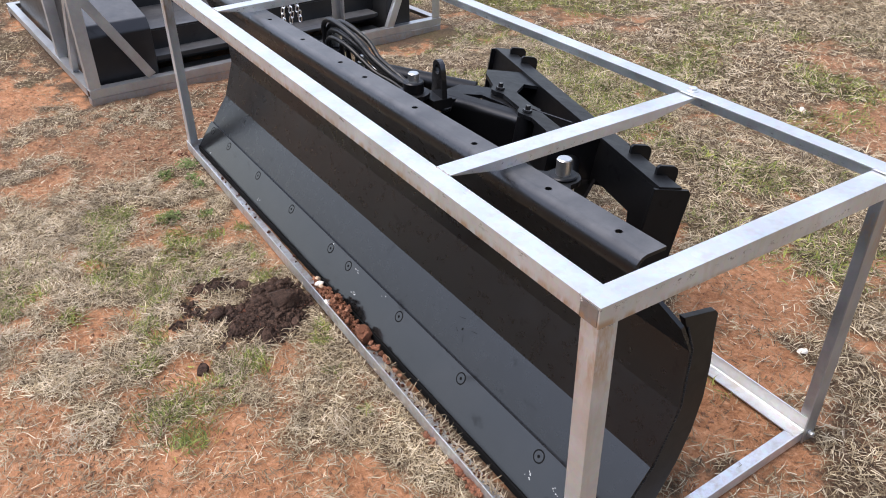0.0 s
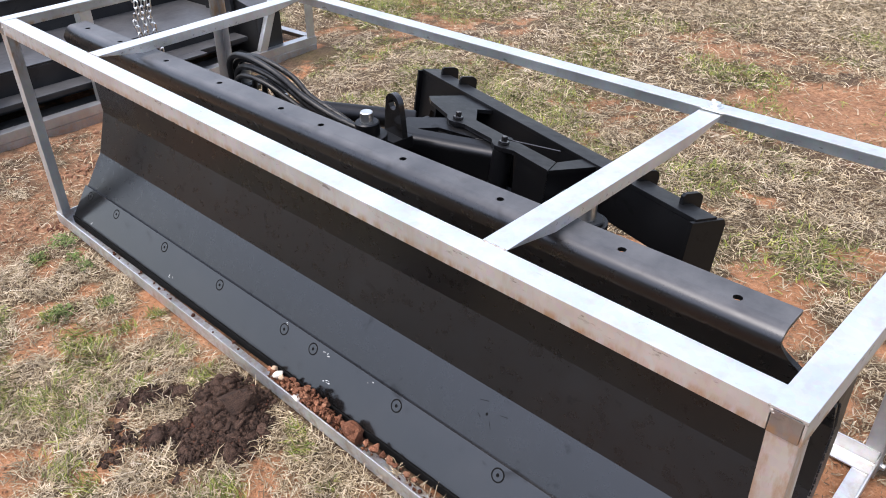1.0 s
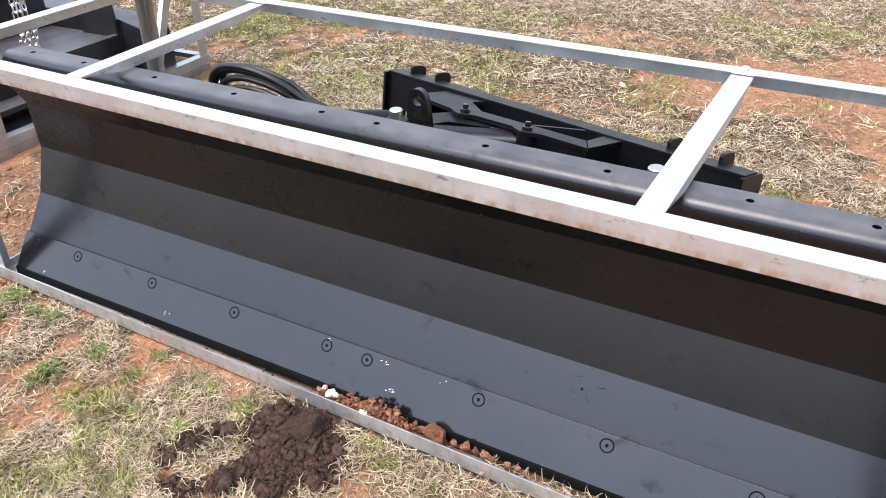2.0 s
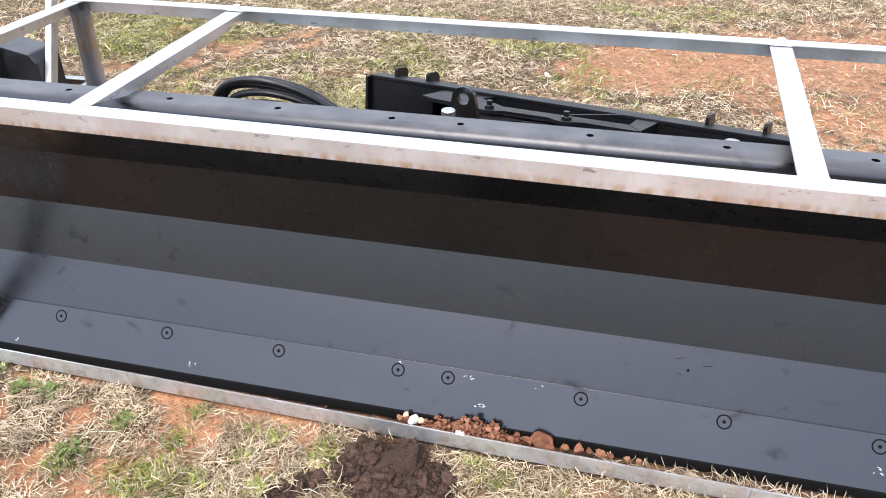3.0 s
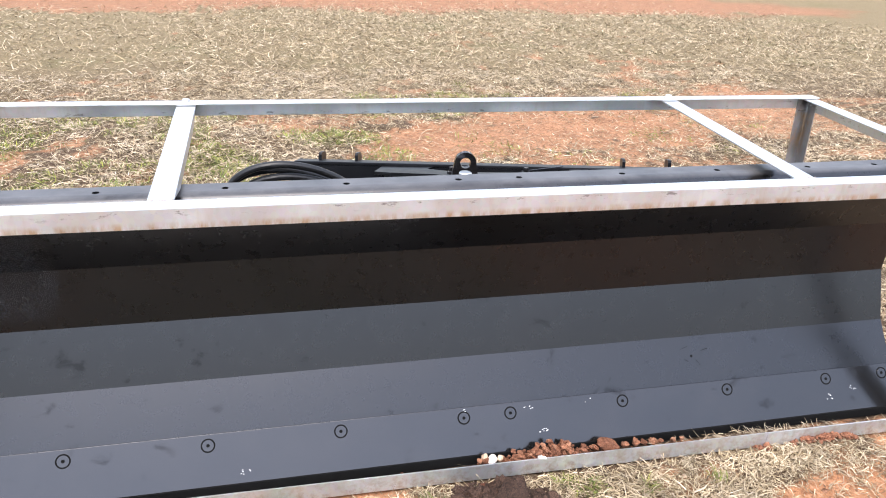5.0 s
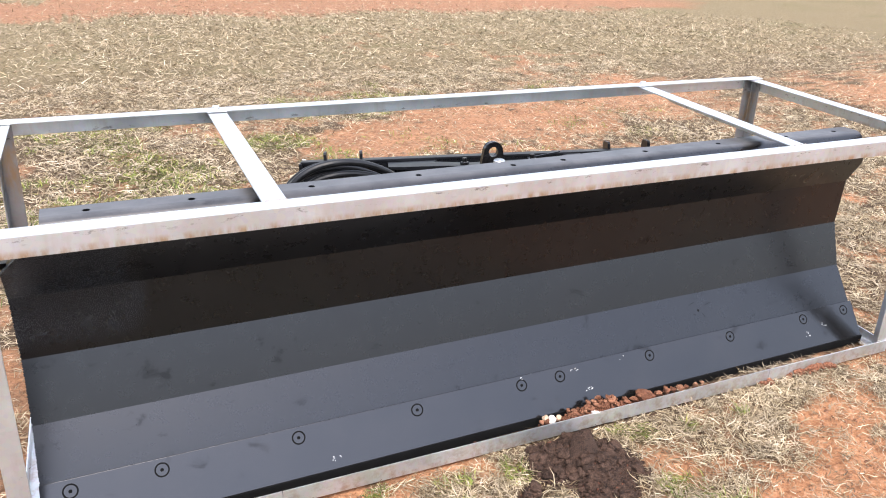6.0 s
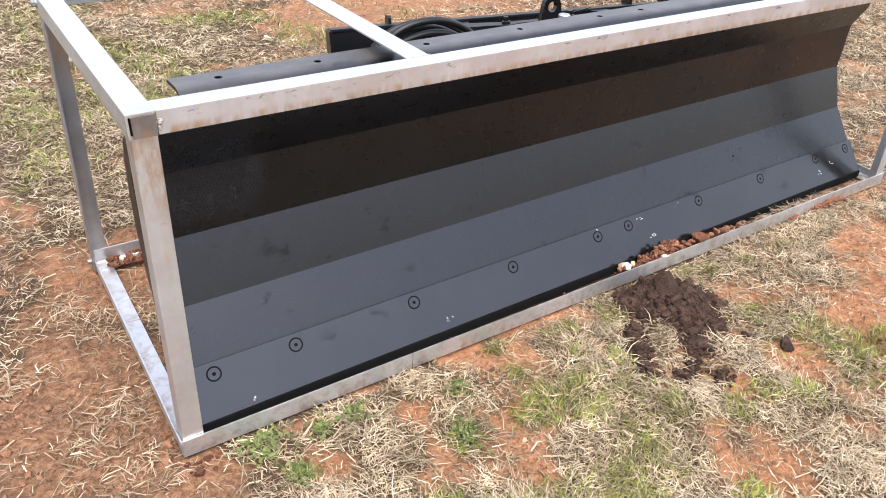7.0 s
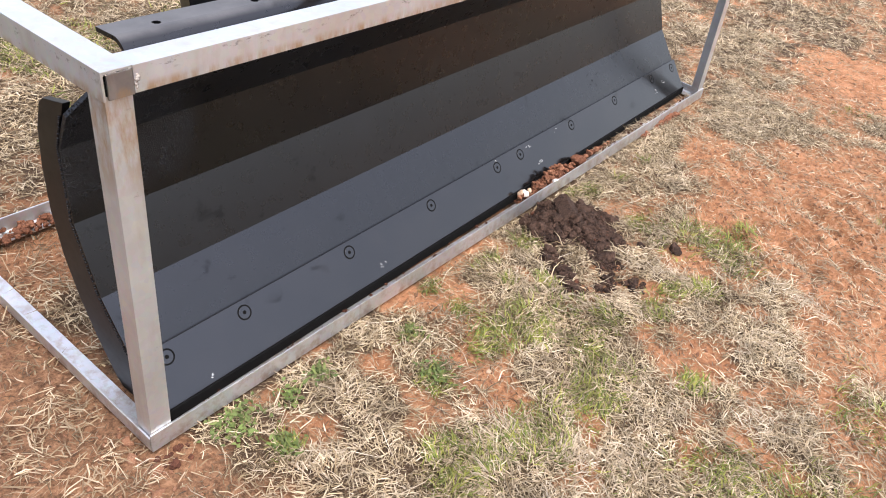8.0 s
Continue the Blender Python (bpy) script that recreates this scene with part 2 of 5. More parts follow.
def make_ground():
    m = Nodes("red_clay_ground", 0.97, 0, 0.2)
    m.world_co()
    big, mid, fine, grit = m.noise(1.1, 5, 0.6), m.noise(8, 6, 0.65), m.noise(55, 6, 0.75), m.noise(300, 4, 0.7)
    clay = m.mix(m.ramp(mid, (0.32, 0.0), (0.68, 1.0)), (0.30, 0.135, 0.066), (0.53, 0.265, 0.145))
    clay = m.mix(m.ramp(fine, (0.52, 0.0), (0.68, 0.8)), clay, (0.64, 0.375, 0.235))
    clay = m.mix(m.ramp(fine, (0.36, 0.7), (0.46, 0.0)), clay, (0.17, 0.078, 0.040))
    clay = m.mix(m.ramp(big, (0.5, 0.0), (0.75, 0.35)), clay, (0.27, 0.135, 0.072))
    clay = m.mix(m.ramp(grit, (0.60, 0.0), (0.72, 0.5)), clay, (0.54, 0.36, 0.235))
    clay = m.mix(m.ramp(grit, (0.30, 0.5), (0.40, 0.0)), clay, (0.17, 0.08, 0.045))
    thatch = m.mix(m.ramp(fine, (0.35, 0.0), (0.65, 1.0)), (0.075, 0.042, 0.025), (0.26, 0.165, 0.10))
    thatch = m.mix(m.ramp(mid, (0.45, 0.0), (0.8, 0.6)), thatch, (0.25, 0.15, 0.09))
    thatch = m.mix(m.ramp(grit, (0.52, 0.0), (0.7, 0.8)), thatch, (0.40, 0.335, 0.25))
    # multiplied down so the shade between the blades is in the thatch colour
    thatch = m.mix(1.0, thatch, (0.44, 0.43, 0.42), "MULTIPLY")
    # far off the blades blend into one straw tone
    thatch = m.mix(m.math("MULTIPLY", m.attribute("far"), 0.85), thatch, m.mix(m.ramp(fine, (0.35, 0.0), (0.65, 1.0)), (0.11, 0.085, 0.043), (0.215, 0.166, 0.094)))
    greens = m.math("MULTIPLY", m.attribute("green"), m.ramp(fine, (0.4, 0.25), (0.6, 0.9)))
    thatch = m.mix(greens, thatch, (0.075, 0.08, 0.024))
    wide = m.ramp(m.math("ADD", m.math("MULTIPLY", m.noise(0.45, 5, 0.6), 0.6), m.math("MULTIPLY", m.noise(2.6, 5, 0.6), 0.4)), (0.26, 0.0), (0.40, 1.0))
    cover = m.math("ADD", m.mix(m.attribute("beyond"), m.attribute("cover"), wide), m.math("MULTIPLY", m.math("SUBTRACT", fine, 0.5), 0.9))
    clay = m.mix(1.0, clay, (0.82, 0.79, 0.74), "MULTIPLY")
    # darker along the unseen track, added to dim what the blade reflects; also far off
    clay = m.mix(m.math("MULTIPLY", m.attribute("darkened"), m.ramp(mid, (0.3, 0.95), (0.7, 0.75))), clay, (0.075, 0.031, 0.024))
    # dug over and browner beside and behind the crate
    clay = m.mix(m.math("MULTIPLY", m.attribute("loam"), m.ramp(mid, (0.3, 1.0), (0.66, 0.7))), clay, m.mix(m.ramp(fine, (0.38, 0.0), (0.62, 1.0)), (0.085, 0.046, 0.026), (0.285, 0.158, 0.09)))
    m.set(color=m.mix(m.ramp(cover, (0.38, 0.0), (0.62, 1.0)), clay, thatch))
    return m.bump(mid, 0.7, 0.03).bump(fine, 1.0, 0.014).bump(grit, 0.6, 0.0025).mat


def make_blades(name, *cols):
    m = Nodes(name, 0.75, 0, 0.3)
    r = m.island()
    col = m.ramp(r, *[(i / max(1, len(cols) - 1), c) for i, c in enumerate(cols)])
    # whole tufts bleach or weather together
    tuft = m.ramp(m.noise(11, 4, 0.6), (0.32, (0.42, 0.41, 0.41)), (0.5, (0.68, 0.67, 0.68)), (0.68, (1.0, 0.995, 1.02)))
    col = m.mix(1.0, col, tuft, "MULTIPLY")
    m.set(color=m.mix(m.ramp(m.noise(60, 3), (0.35, 0.0), (0.7, 0.3)), col, (0.12, 0.09, 0.05)))
    return m.mat


GROUND = make_ground()
STRAW = make_blades("dry_straw", (0.065, 0.04, 0.019), (0.29, 0.21, 0.115), (0.48, 0.38, 0.235), (0.72, 0.615, 0.43), (0.50, 0.395, 0.23), (0.15, 0.10, 0.052), (0.62, 0.515, 0.35))
ROOT = make_blades("dead_root", (0.075, 0.045, 0.026), (0.20, 0.125, 0.07), (0.12, 0.07, 0.04), (0.34, 0.25, 0.16))
DEAD = make_blades("weathered_straw", (0.20, 0.125, 0.065), (0.48, 0.36, 0.22), (0.32, 0.215, 0.12), (0.60, 0.48, 0.325), (0.26, 0.165, 0.09))
STALK = make_blades("pale_straw", (0.30, 0.21, 0.115), (0.64, 0.535, 0.385), (0.52, 0.40, 0.25), (0.72, 0.625, 0.475), (0.40, 0.30, 0.18))
LEAF = make_blades("clover_leaf", (0.07, 0.12, 0.03), (0.13, 0.19, 0.045), (0.10, 0.155, 0.04), (0.20, 0.25, 0.07))
GREEN = make_blades("green_blades", (0.085, 0.13, 0.026), (0.17, 0.215, 0.035), (0.36, 0.37, 0.07), (0.12, 0.165, 0.036))


# ---------------------------------------------------------------- mesh helpers
def broad_normals(bm, sharp):
    """For each corner of each face the normal of the faces it runs on into, the broad ones counting most, so that flats stay flat beside their rounded edges."""
    bend, out = math.cos(radians(sharp)), []
    area = {f: f.calc_area() for f in bm.faces}
    for f in bm.faces:
        for v in f.verts:
            total = Vector((0, 0, 0))
            for g in v.link_faces:
                if g is f or g.normal.dot(f.normal) > bend:
                    total += g.normal * (area[g] + 1e-9)
            out.append(total.normalized())
    return out


def mesh_of(name, bm, material, sharp=30):
    bmesh.ops.recalc_face_normals(bm, faces=bm.faces)
    bm.normal_update()
    flats = broad_normals(bm, sharp) if len(bm.faces) < 3000 and sharp >= 30 else None
    me = bpy.data.meshes.new(name)
    bm.to_mesh(me)
    bm.free()
    me.materials.append(material)
    me.shade_smooth()
    me.set_sharp_from_angle(angle=radians(sharp))
    if flats:
        me.normals_split_custom_set(flats)
    return me


def part(name, bm, material, parent=None, label="", m=None, sharp=30):
    ob = new(name, mesh_of(name, bm, material, sharp))
    ob.parent = parent
    if m is not None:
        ob.matrix_basis = m
    return tagged(ob, label)


def thing(name, m, label, category, group=""):
    ob = new(name)
    ob.empty_display_size = 0.1
    ob.matrix_basis = m
    return tagged(ob, label, category, group)


def rounded(bm, width, segments=2, edges=None):
    bmesh.ops.bevel(bm, geom=edges or bm.edges[:], offset=width, segments=segments, affect="EDGES", profile=0.6, clamp_overlap=True)
    return bm


def prism(bm, outline, to3, a, b):
    """A closed solid: an outline of (u, v), carried to space by to3(u, v, w), from w = a to w = b."""
    lo = [bm.verts.new(to3(u, v, a)) for u, v in outline]
    hi = [bm.verts.new(to3(u, v, b)) for u, v in outline]
    n = len(outline)
    bm.faces.new(lo)
    bm.faces.new(hi[::-1])
    for i in range(n):
        bm.faces.new((lo[i], lo[(i + 1) % n], hi[(i + 1) % n], hi[i]))
    return bm


def box(x0, x1, y0, y1, z0, z1, bevel=0.0015):
    bm = bmesh.new()
    prism(bm, ((x0, y0), (x1, y0), (x1, y1), (x0, y1)), lambda u, v, w: (u, v, w), z0, z1)
    return rounded(bm, bevel) if bevel else bm


def slab(outline, z0, z1, bevel=0.0015):
    """A flat plate with that outline in plan."""
    bm = prism(bmesh.new(), outline, lambda u, v, w: (u, v, w), z0, z1)
    return rounded(bm, bevel) if bevel else bm


def angle_bar(p0, p1, da, db, a=0.05, b=0.05, t=0.004, cut0=0.0, cut1=0.0):
    """An angle iron from p0 to p1, its corner on that line and its legs along da and db; cut: how far leg b stops short."""
    p0, p1, da, db = Vector(p0), Vector(p1), Vector(da).normalized(), Vector(db).normalized()
    way = (p1 - p0).normalized()
    outline = ((0, 0), (a, 0), (a, t), (t * 1.8, t), (t, t * 1.8), (t, b), (0, b))
    bm = bmesh.new()
    ends = []
    for p, s in ((p0, cut0), (p1, -cut1)):
        ends.append([bm.verts.new(p + da * u + db * v + way * (s * max(0.0, (v - t) / (b - t)))) for u, v in outline])
    bm.faces.new(ends[0])
    bm.faces.new(ends[1][::-1])
    for i in range(7):
        j = (i + 1) % 7
        bm.faces.new((ends[0][i], ends[0][j], ends[1][j], ends[1][i]))
    bmesh.ops.recalc_face_normals(bm, faces=bm.faces)
    return rounded(bm, 0.0011, 2)


def rod(bm, p0, p1, r, seg=20, chamfer=0.0):
    """A round bar from p0 to p1, added to bm, with chamfered ends."""
    p0, p1 = Vector(p0), Vector(p1)
    way = (p1 - p0)
    length = way.length
    turn = way.to_track_quat("Z", "Y").to_matrix()
    rings = [(0.0, r - chamfer), (chamfer, r), (length - chamfer, r), (length, r - chamfer)] if chamfer else [(0.0, r), (length, r)]
    loops = []
    for h, rr in rings:
        loops.append([bm.verts.new(p0 + turn @ Vector((rr * math.cos(2 * math.pi * k / seg), rr * math.sin(2 * math.pi * k / seg), h))) for k in range(seg)])
    for a, b in zip(loops, loops[1:]):
        for k in range(seg):
            bm.faces.new((a[k], a[(k + 1) % seg], b[(k + 1) % seg], b[k]))
    bm.faces.new(loops[0][::-1])
    bm.faces.new(loops[-1])
    return bm


def smooth_path(points, n):
    """Catmull-Rom through the points, n steps a stretch."""
    pts = [Vector(p) for p in points]
    pts = [pts[0] * 2 - pts[1]] + pts + [pts[-1] * 2 - pts[-2]]
    out = []
    for i in range(1, len(pts) - 2):
        a, b, c, d = pts[i - 1:i + 3]
        for k in range(n):
            t = k / n
            out.append(0.5 * (2 * b + (c - a) * t + (2 * a - 5 * b + 4 * c - d) * t * t + (3 * b - a - 3 * c + d) * t ** 3))
    out.append(pts[-2])
    return out


def pipe(points, r, n=8, seg=10):
    """A bent round hose through the points."""
    path = smooth_path(points, n)
    bm = bmesh.new()
    up = Vector((0.13, 0.2, 1))
    loops = []
    for i, p in enumerate(path):
        d = (path[min(i + 1, len(path) - 1)] - path[max(i - 1, 0)]).normalized()
        s = d.cross(up).normalized()
        up = s.cross(d).normalized()
        loops.append([bm.verts.new(p + r * (s * math.cos(2 * math.pi * k / seg) + up * math.sin(2 * math.pi * k / seg))) for k in range(seg)])
    for a, b in zip(loops, loops[1:]):
        for k in range(seg):
            bm.faces.new((a[k], a[(k + 1) % seg], b[(k + 1) % seg], b[k]))
    bm.faces.new(loops[0][::-1])
    bm.faces.new(loops[-1])
    return bm


def hex_bolt(r=0.011, h=0.008):
    """A hexagon head on a washer, on z = 0."""
    bm = bmesh.new()
    rod(bm, (0, 0, 0), (0, 0, 0.0025), r * 1.45, 18, 0.0006)
    rod(bm, (0, 0, 0.002), (0, 0, 0.002 + h), r, 6, 0.0012)
    return bm


def arc(cx, cy, r, a0, a1, n):
    return [(cx + r * math.cos(radians(a0 + (a1 - a0) * k / n)), cy + r * math.sin(radians(a0 + (a1 - a0) * k / n))) for k in range(n + 1)]


def arrays_mesh(name, verts, quads, tris, material, smooth=True):
    """A mesh from numpy arrays of corners, quads and triangles."""
    me = bpy.data.meshes.new(name)
    nq, nt = len(quads), len(tris)
    me.vertices.add(len(verts))
    me.vertices.foreach_set("co", np.ascontiguousarray(verts, dtype=np.float32).ravel())
    me.loops.add(nq * 4 + nt * 3)
    me.loops.foreach_set("vertex_index", np.concatenate([quads.ravel(), tris.ravel()]).astype(np.int32))
    me.polygons.add(nq + nt)
    me.polygons.foreach_set("loop_start", np.concatenate([np.arange(nq) * 4, nq * 4 + np.arange(nt) * 3]).astype(np.int32))
    me.update(calc_edges=True)
    me.validate()
    me.materials.append(material)
    if smooth:
        me.shade_smooth()
    return me


# ---------------------------------------------------------------- the ground
def lattice(ix, iy, seed):
    h = (ix.astype(np.int64) * 374761393 + iy.astype(np.int64) * 668265263 + seed * 2246822519) & 0xFFFFFFFF
    h = ((h ^ (h >> 13)) * 1274126177) & 0xFFFFFFFF
    return ((h ^ (h >> 16)) & 0xFFFF) / 65535.0


def value_noise(x, y, size, seed):
    x, y = x / size, y / size
    ix, iy = np.floor(x), np.floor(y)
    fx, fy = x - ix, y - iy
    fx, fy = fx * fx * (3 - 2 * fx), fy * fy * (3 - 2 * fy)
    a, b = lattice(ix, iy, seed), lattice(ix + 1, iy, seed)
    c, d = lattice(ix, iy + 1, seed), lattice(ix + 1, iy + 1, seed)
    return (a * (1 - fx) + b * fx) * (1 - fy) + (c * (1 - fx) + d * fx) * fy


def fractal(x, y, size, seed, octaves=4):
    total, amp, norm = 0.0, 1.0, 0.0
    for k in range(octaves):
        total = total + amp * value_noise(x, y, size / 2 ** k, seed + 17 * k)
        norm, amp = norm + amp, amp * 0.55
    return total / norm


# bare clay: middle, radius, strength
BARE_FRONT = [(-0.1, -0.3, 0.3, 0.4), (-0.14, 0.3, 0.25, 0.35), (-0.5, 0.3, 0.4, 0.45), (-0.28, -0.4, 0.25, 0.45), (-1.1, -0.5, 0.3, 0.5), (0.03, -0.08, 0.06, 0.6),
              (0.42, -0.155, 0.055, 0.9), (0.43, -0.285, 0.055, 0.9), (0.23, -0.15, 0.055, 0.8), (0.59, -0.35, 0.045, 0.8), (0.59, -0.225, 0.045, 0.8), (0.66, -0.03, 0.055, 0.8),
              (0.645, -0.54, 0.045, 1.0), (0.51, -0.60, 0.045, 0.9), (0.22, -0.02, 0.04, 0.6), (0.36, -0.02, 0.04, 0.6), (0.73, -0.07, 0.03, 0.6), (0.94, -0.17, 0.03, 0.6)]
BARE_TRACK = [(1.37, -0.44, 0.06, 1.3), (1.18, -0.42, 0.03, 0.8), (1.28, -0.68, 0.04, 0.7), (1.03, -0.66, 0.05, 0.6), (1.66, -0.37, 0.05, 0.6), (1.69, -0.46, 0.05, 0.6), (1.95, -0.5, 0.12, 0.5),
              (2.3, -0.62, 0.25, 0.6), (1.58, -0.81, 0.12, 0.8), (1.31, -0.87, 0.1, 0.8), (1.08, -0.95, 0.1, 0.7), (0.83, -0.88, 0.07, 0.7), (0.71, -0.76, 0.06, 0.6),
              (1.85, -0.83, 0.2, 0.9), (2.25, -0.9, 0.3, 0.8), (1.62, -1.0, 0.2, 0.8), (0.94, -1.05, 0.12, 0.8), (1.45, -1.05, 0.16, 0.7), (2.9, -0.5, 0.3, 0.5), (3.5, -0.6, 0.4, 0.5)]
BARE_REAR = [(2.34, 0.74, 0.2, 0.9), (2.05, 1.18, 0.18, 0.6), (1.45, 2.6, 0.3, 0.7), (0.9, 3.3, 0.3, 0.6), (1.5, 2.9, 0.35, 0.7), (2.0, 2.95, 0.45, 0.75),
             (2.8, 3.1, 0.5, 0.7), (3.6, 3.2, 0.5, 0.65), (4.4, 3.8, 0.6, 0.65), (0.14, 0.7, 0.15, 0.6), (6.4, 3.2, 0.7, 0.5), (-1.4, 9.9, 0.9, 0.3),
             (5.5, 11.2, 1.0, 0.4), (8.5, 10.5, 1.0, 0.4)]
BARE_FAR = [(-4.0 + 1.4 * k, 10.3 + 0.08 * k + 0.35 * math.sin(k * 2.3), 0.95, 0.95) for k in range(11)]
# green tufts: middle, radius
TUFTS = [(0.74, -0.26, 0.06), (0.79, -0.32, 0.06), (0.66, -0.25, 0.045), (0.50, -0.23, 0.04), (0.58, -0.11, 0.035), (0.52, -0.48, 0.06), (0.74, -0.53, 0.06), (1.1, -0.48, 0.05),
         (1.2, -0.47, 0.05), (0.38, -0.37, 0.05), (0.33, -0.42, 0.06), (1.65, -0.5, 0.05), (1.08, -0.08, 0.045), (0.93, -0.66, 0.05), (0.43, -0.44, 0.05), (0.74, -0.03, 0.035),
         (0.73, -0.13, 0.04), (0.89, -0.07, 0.025), (0.95, -0.07, 0.025), (0.90, -0.15, 0.03), (0.98, -0.22, 0.03), (0.83, -0.23, 0.035), (1.42, -0.03, 0.035), (1.48, -0.06, 0.045),
         (1.61, -0.09, 0.03), (1.80, -0.09, 0.03), (0.17, -0.15, 0.04), (0.98, -0.40, 0.05), (1.28, -0.53, 0.05), (0.86, -0.42, 0.06), (1.45, -0.25, 0.05)]
REAR_TUFTS = [(0.53, 1.85, 0.25), (0.15, 2.0, 0.3), (1.56, 1.81, 0.2), (2.04, 1.6, 0.2), (0.49, 2.5, 0.3), (1.19, 2.95, 0.2), (-1.3, 2.8, 0.4), (2.27, 0.74, 0.06)]
# clover: middle, radius
CLOVER = [(0.13, -0.04, 0.034), (0.25, -0.065, 0.02), (0.34, -0.06, 0.02), (0.52, -0.23, 0.028), (0.58, -0.11, 0.018), (0.90, -0.15, 0.016), (1.07, -0.07, 0.016), (0.17, -0.15, 0.02)]
# bleached tufts: middle, radius
PALE_TUFTS = [(1.17, -0.7, 0.07), (1.46, -0.73, 0.06), (0.56, -0.56, 0.05), (0.51, -0.39, 0.06), (1.06, -0.38, 0.06), (0.93, -0.81, 0.05)]
# browned straw on the dug clay: middle, radius
BROWN_TUFTS = [(0.13, -0.23, 0.08), (-0.08, 0.2, 0.06), (-0.18, 0.14, 0.07), (-0.09, 0.03, 0.06), (-0.03, 0.49, 0.06), (0.1, 0.42, 0.09), (0.15, 0.6, 0.07), (-0.13, 0.62, 0.06), (-0.27, 0.42, 0.06), (-0.05, -0.2, 0.08), (-0.25, -0.05, 0.08),
               (1.45, -0.85, 0.08), (1.3, -0.92, 0.07), (1.62, -0.7, 0.08), (1.75, -0.84, 0.09), (1.2, -1.0, 0.08), (1.9, -0.62, 0.09), (1.03, -0.97, 0.06), (2.1, -0.8, 0.1)]




# the lobes of the soil heap, a broken ring: middle, radius, height
LOBES = ((1.25, -0.09, 0.075, 0.050), (1.335, -0.10, 0.05, 0.026), (1.365, -0.165, 0.045, 0.02), (1.18, -0.07, 0.048, 0.026), (1.27, -0.04, 0.042, 0.02), (1.155, -0.115, 0.045, 0.02),
         (1.24, -0.165, 0.058, 0.026), (1.29, -0.23, 0.055, 0.022), (1.22, -0.225, 0.045, 0.018), (1.18, -0.285, 0.042, 0.016), (1.12, -0.335, 0.034, 0.011), (1.065, -0.33, 0.03, 0.008),
         (1.015, -0.285, 0.03, 0.008), (1.04, -0.22, 0.042, 0.017), (1.08, -0.165, 0.034, 0.014), (1.16, -0.385, 0.03, 0.012), (1.30, -0.165, 0.05, 0.02))




# loose clods lying by themselves: middle, radius
CLODS = ((1.395, -0.392, 0.024), (1.335, -0.312, 0.015))


def cover_at(x, y):
    """How much of the ground is under dry grass, 0 to 1."""
    c = 0.62 + 0.9 * (fractal(x, y, 0.9, 5) - 0.5) + 1.2 * (fractal(x, y, 0.2, 31) - 0.5) + 0.8 * (fractal(x, y, 0.06, 57, 3) - 0.5)
    # ragged rims
    x, y = x + 0.16 * (fractal(x, y, 0.14, 63) - 0.5), y + 0.16 * (fractal(x, y, 0.14, 67) - 0.5)
    for px, py, r, s in BARE_FRONT + BARE_TRACK + BARE_REAR + BARE_FAR:
        c = c - s * np.exp(-((x - px) ** 2 + (y - py) ** 2) / (r * r))
    c = c + 0.3 * np.clip((y - 4.2) / 1.2, 0, 1) * np.clip((9.6 - y) / 0.8, 0, 1)
    # the clay track in front
    c = c - 0.6 * np.clip((-0.9 - 0.45 * fractal(x, y, 1.1, 173) - y - 0.25 * np.clip(1.2 - x, 0, 1)) / 0.4, 0, 1) * np.clip((y + 5.2 + 2.5 * fractal(x, y, 1.6, 177)) / 1.2, 0, 1)
    c = c + 0.16 * np.clip((y - 0.9) / 0.6, 0, 1) * np.clip((1.9 - x) / 0.8, 0, 1)
    return np.clip(c, 0, 1)


def green_at(x, y):
    g = np.clip((fractal(x, y, 0.5, 77) - 0.6) * 2.5, 0, 0.6)
    g = g + np.clip((fractal(x, y, 0.35, 79) - 0.41) * 2.2, 0, 0.5) * np.clip((y - 0.9) / 0.5, 0, 1) * np.clip((4.6 - y) / 1.4, 0, 1) * (0.5 + 0.5 * np.clip((2.2 - x) / 1.0, 0, 1))
    # a greener swath between the crate and the track
    g = g + 0.62 * np.exp(-((x - 0.85) / 0.42) ** 2 - ((y + 0.4) / 0.24) ** 2) * np.clip(2.4 * (fractal(x, y, 0.12, 83) - 0.34), 0, 1)
    for px, py, r in TUFTS + REAR_TUFTS:
        g = g + 0.85 * np.exp(-((x - px) ** 2 + (y - py) ** 2) / (r * r) * 1.5)
    return np.clip(g, 0, 1)


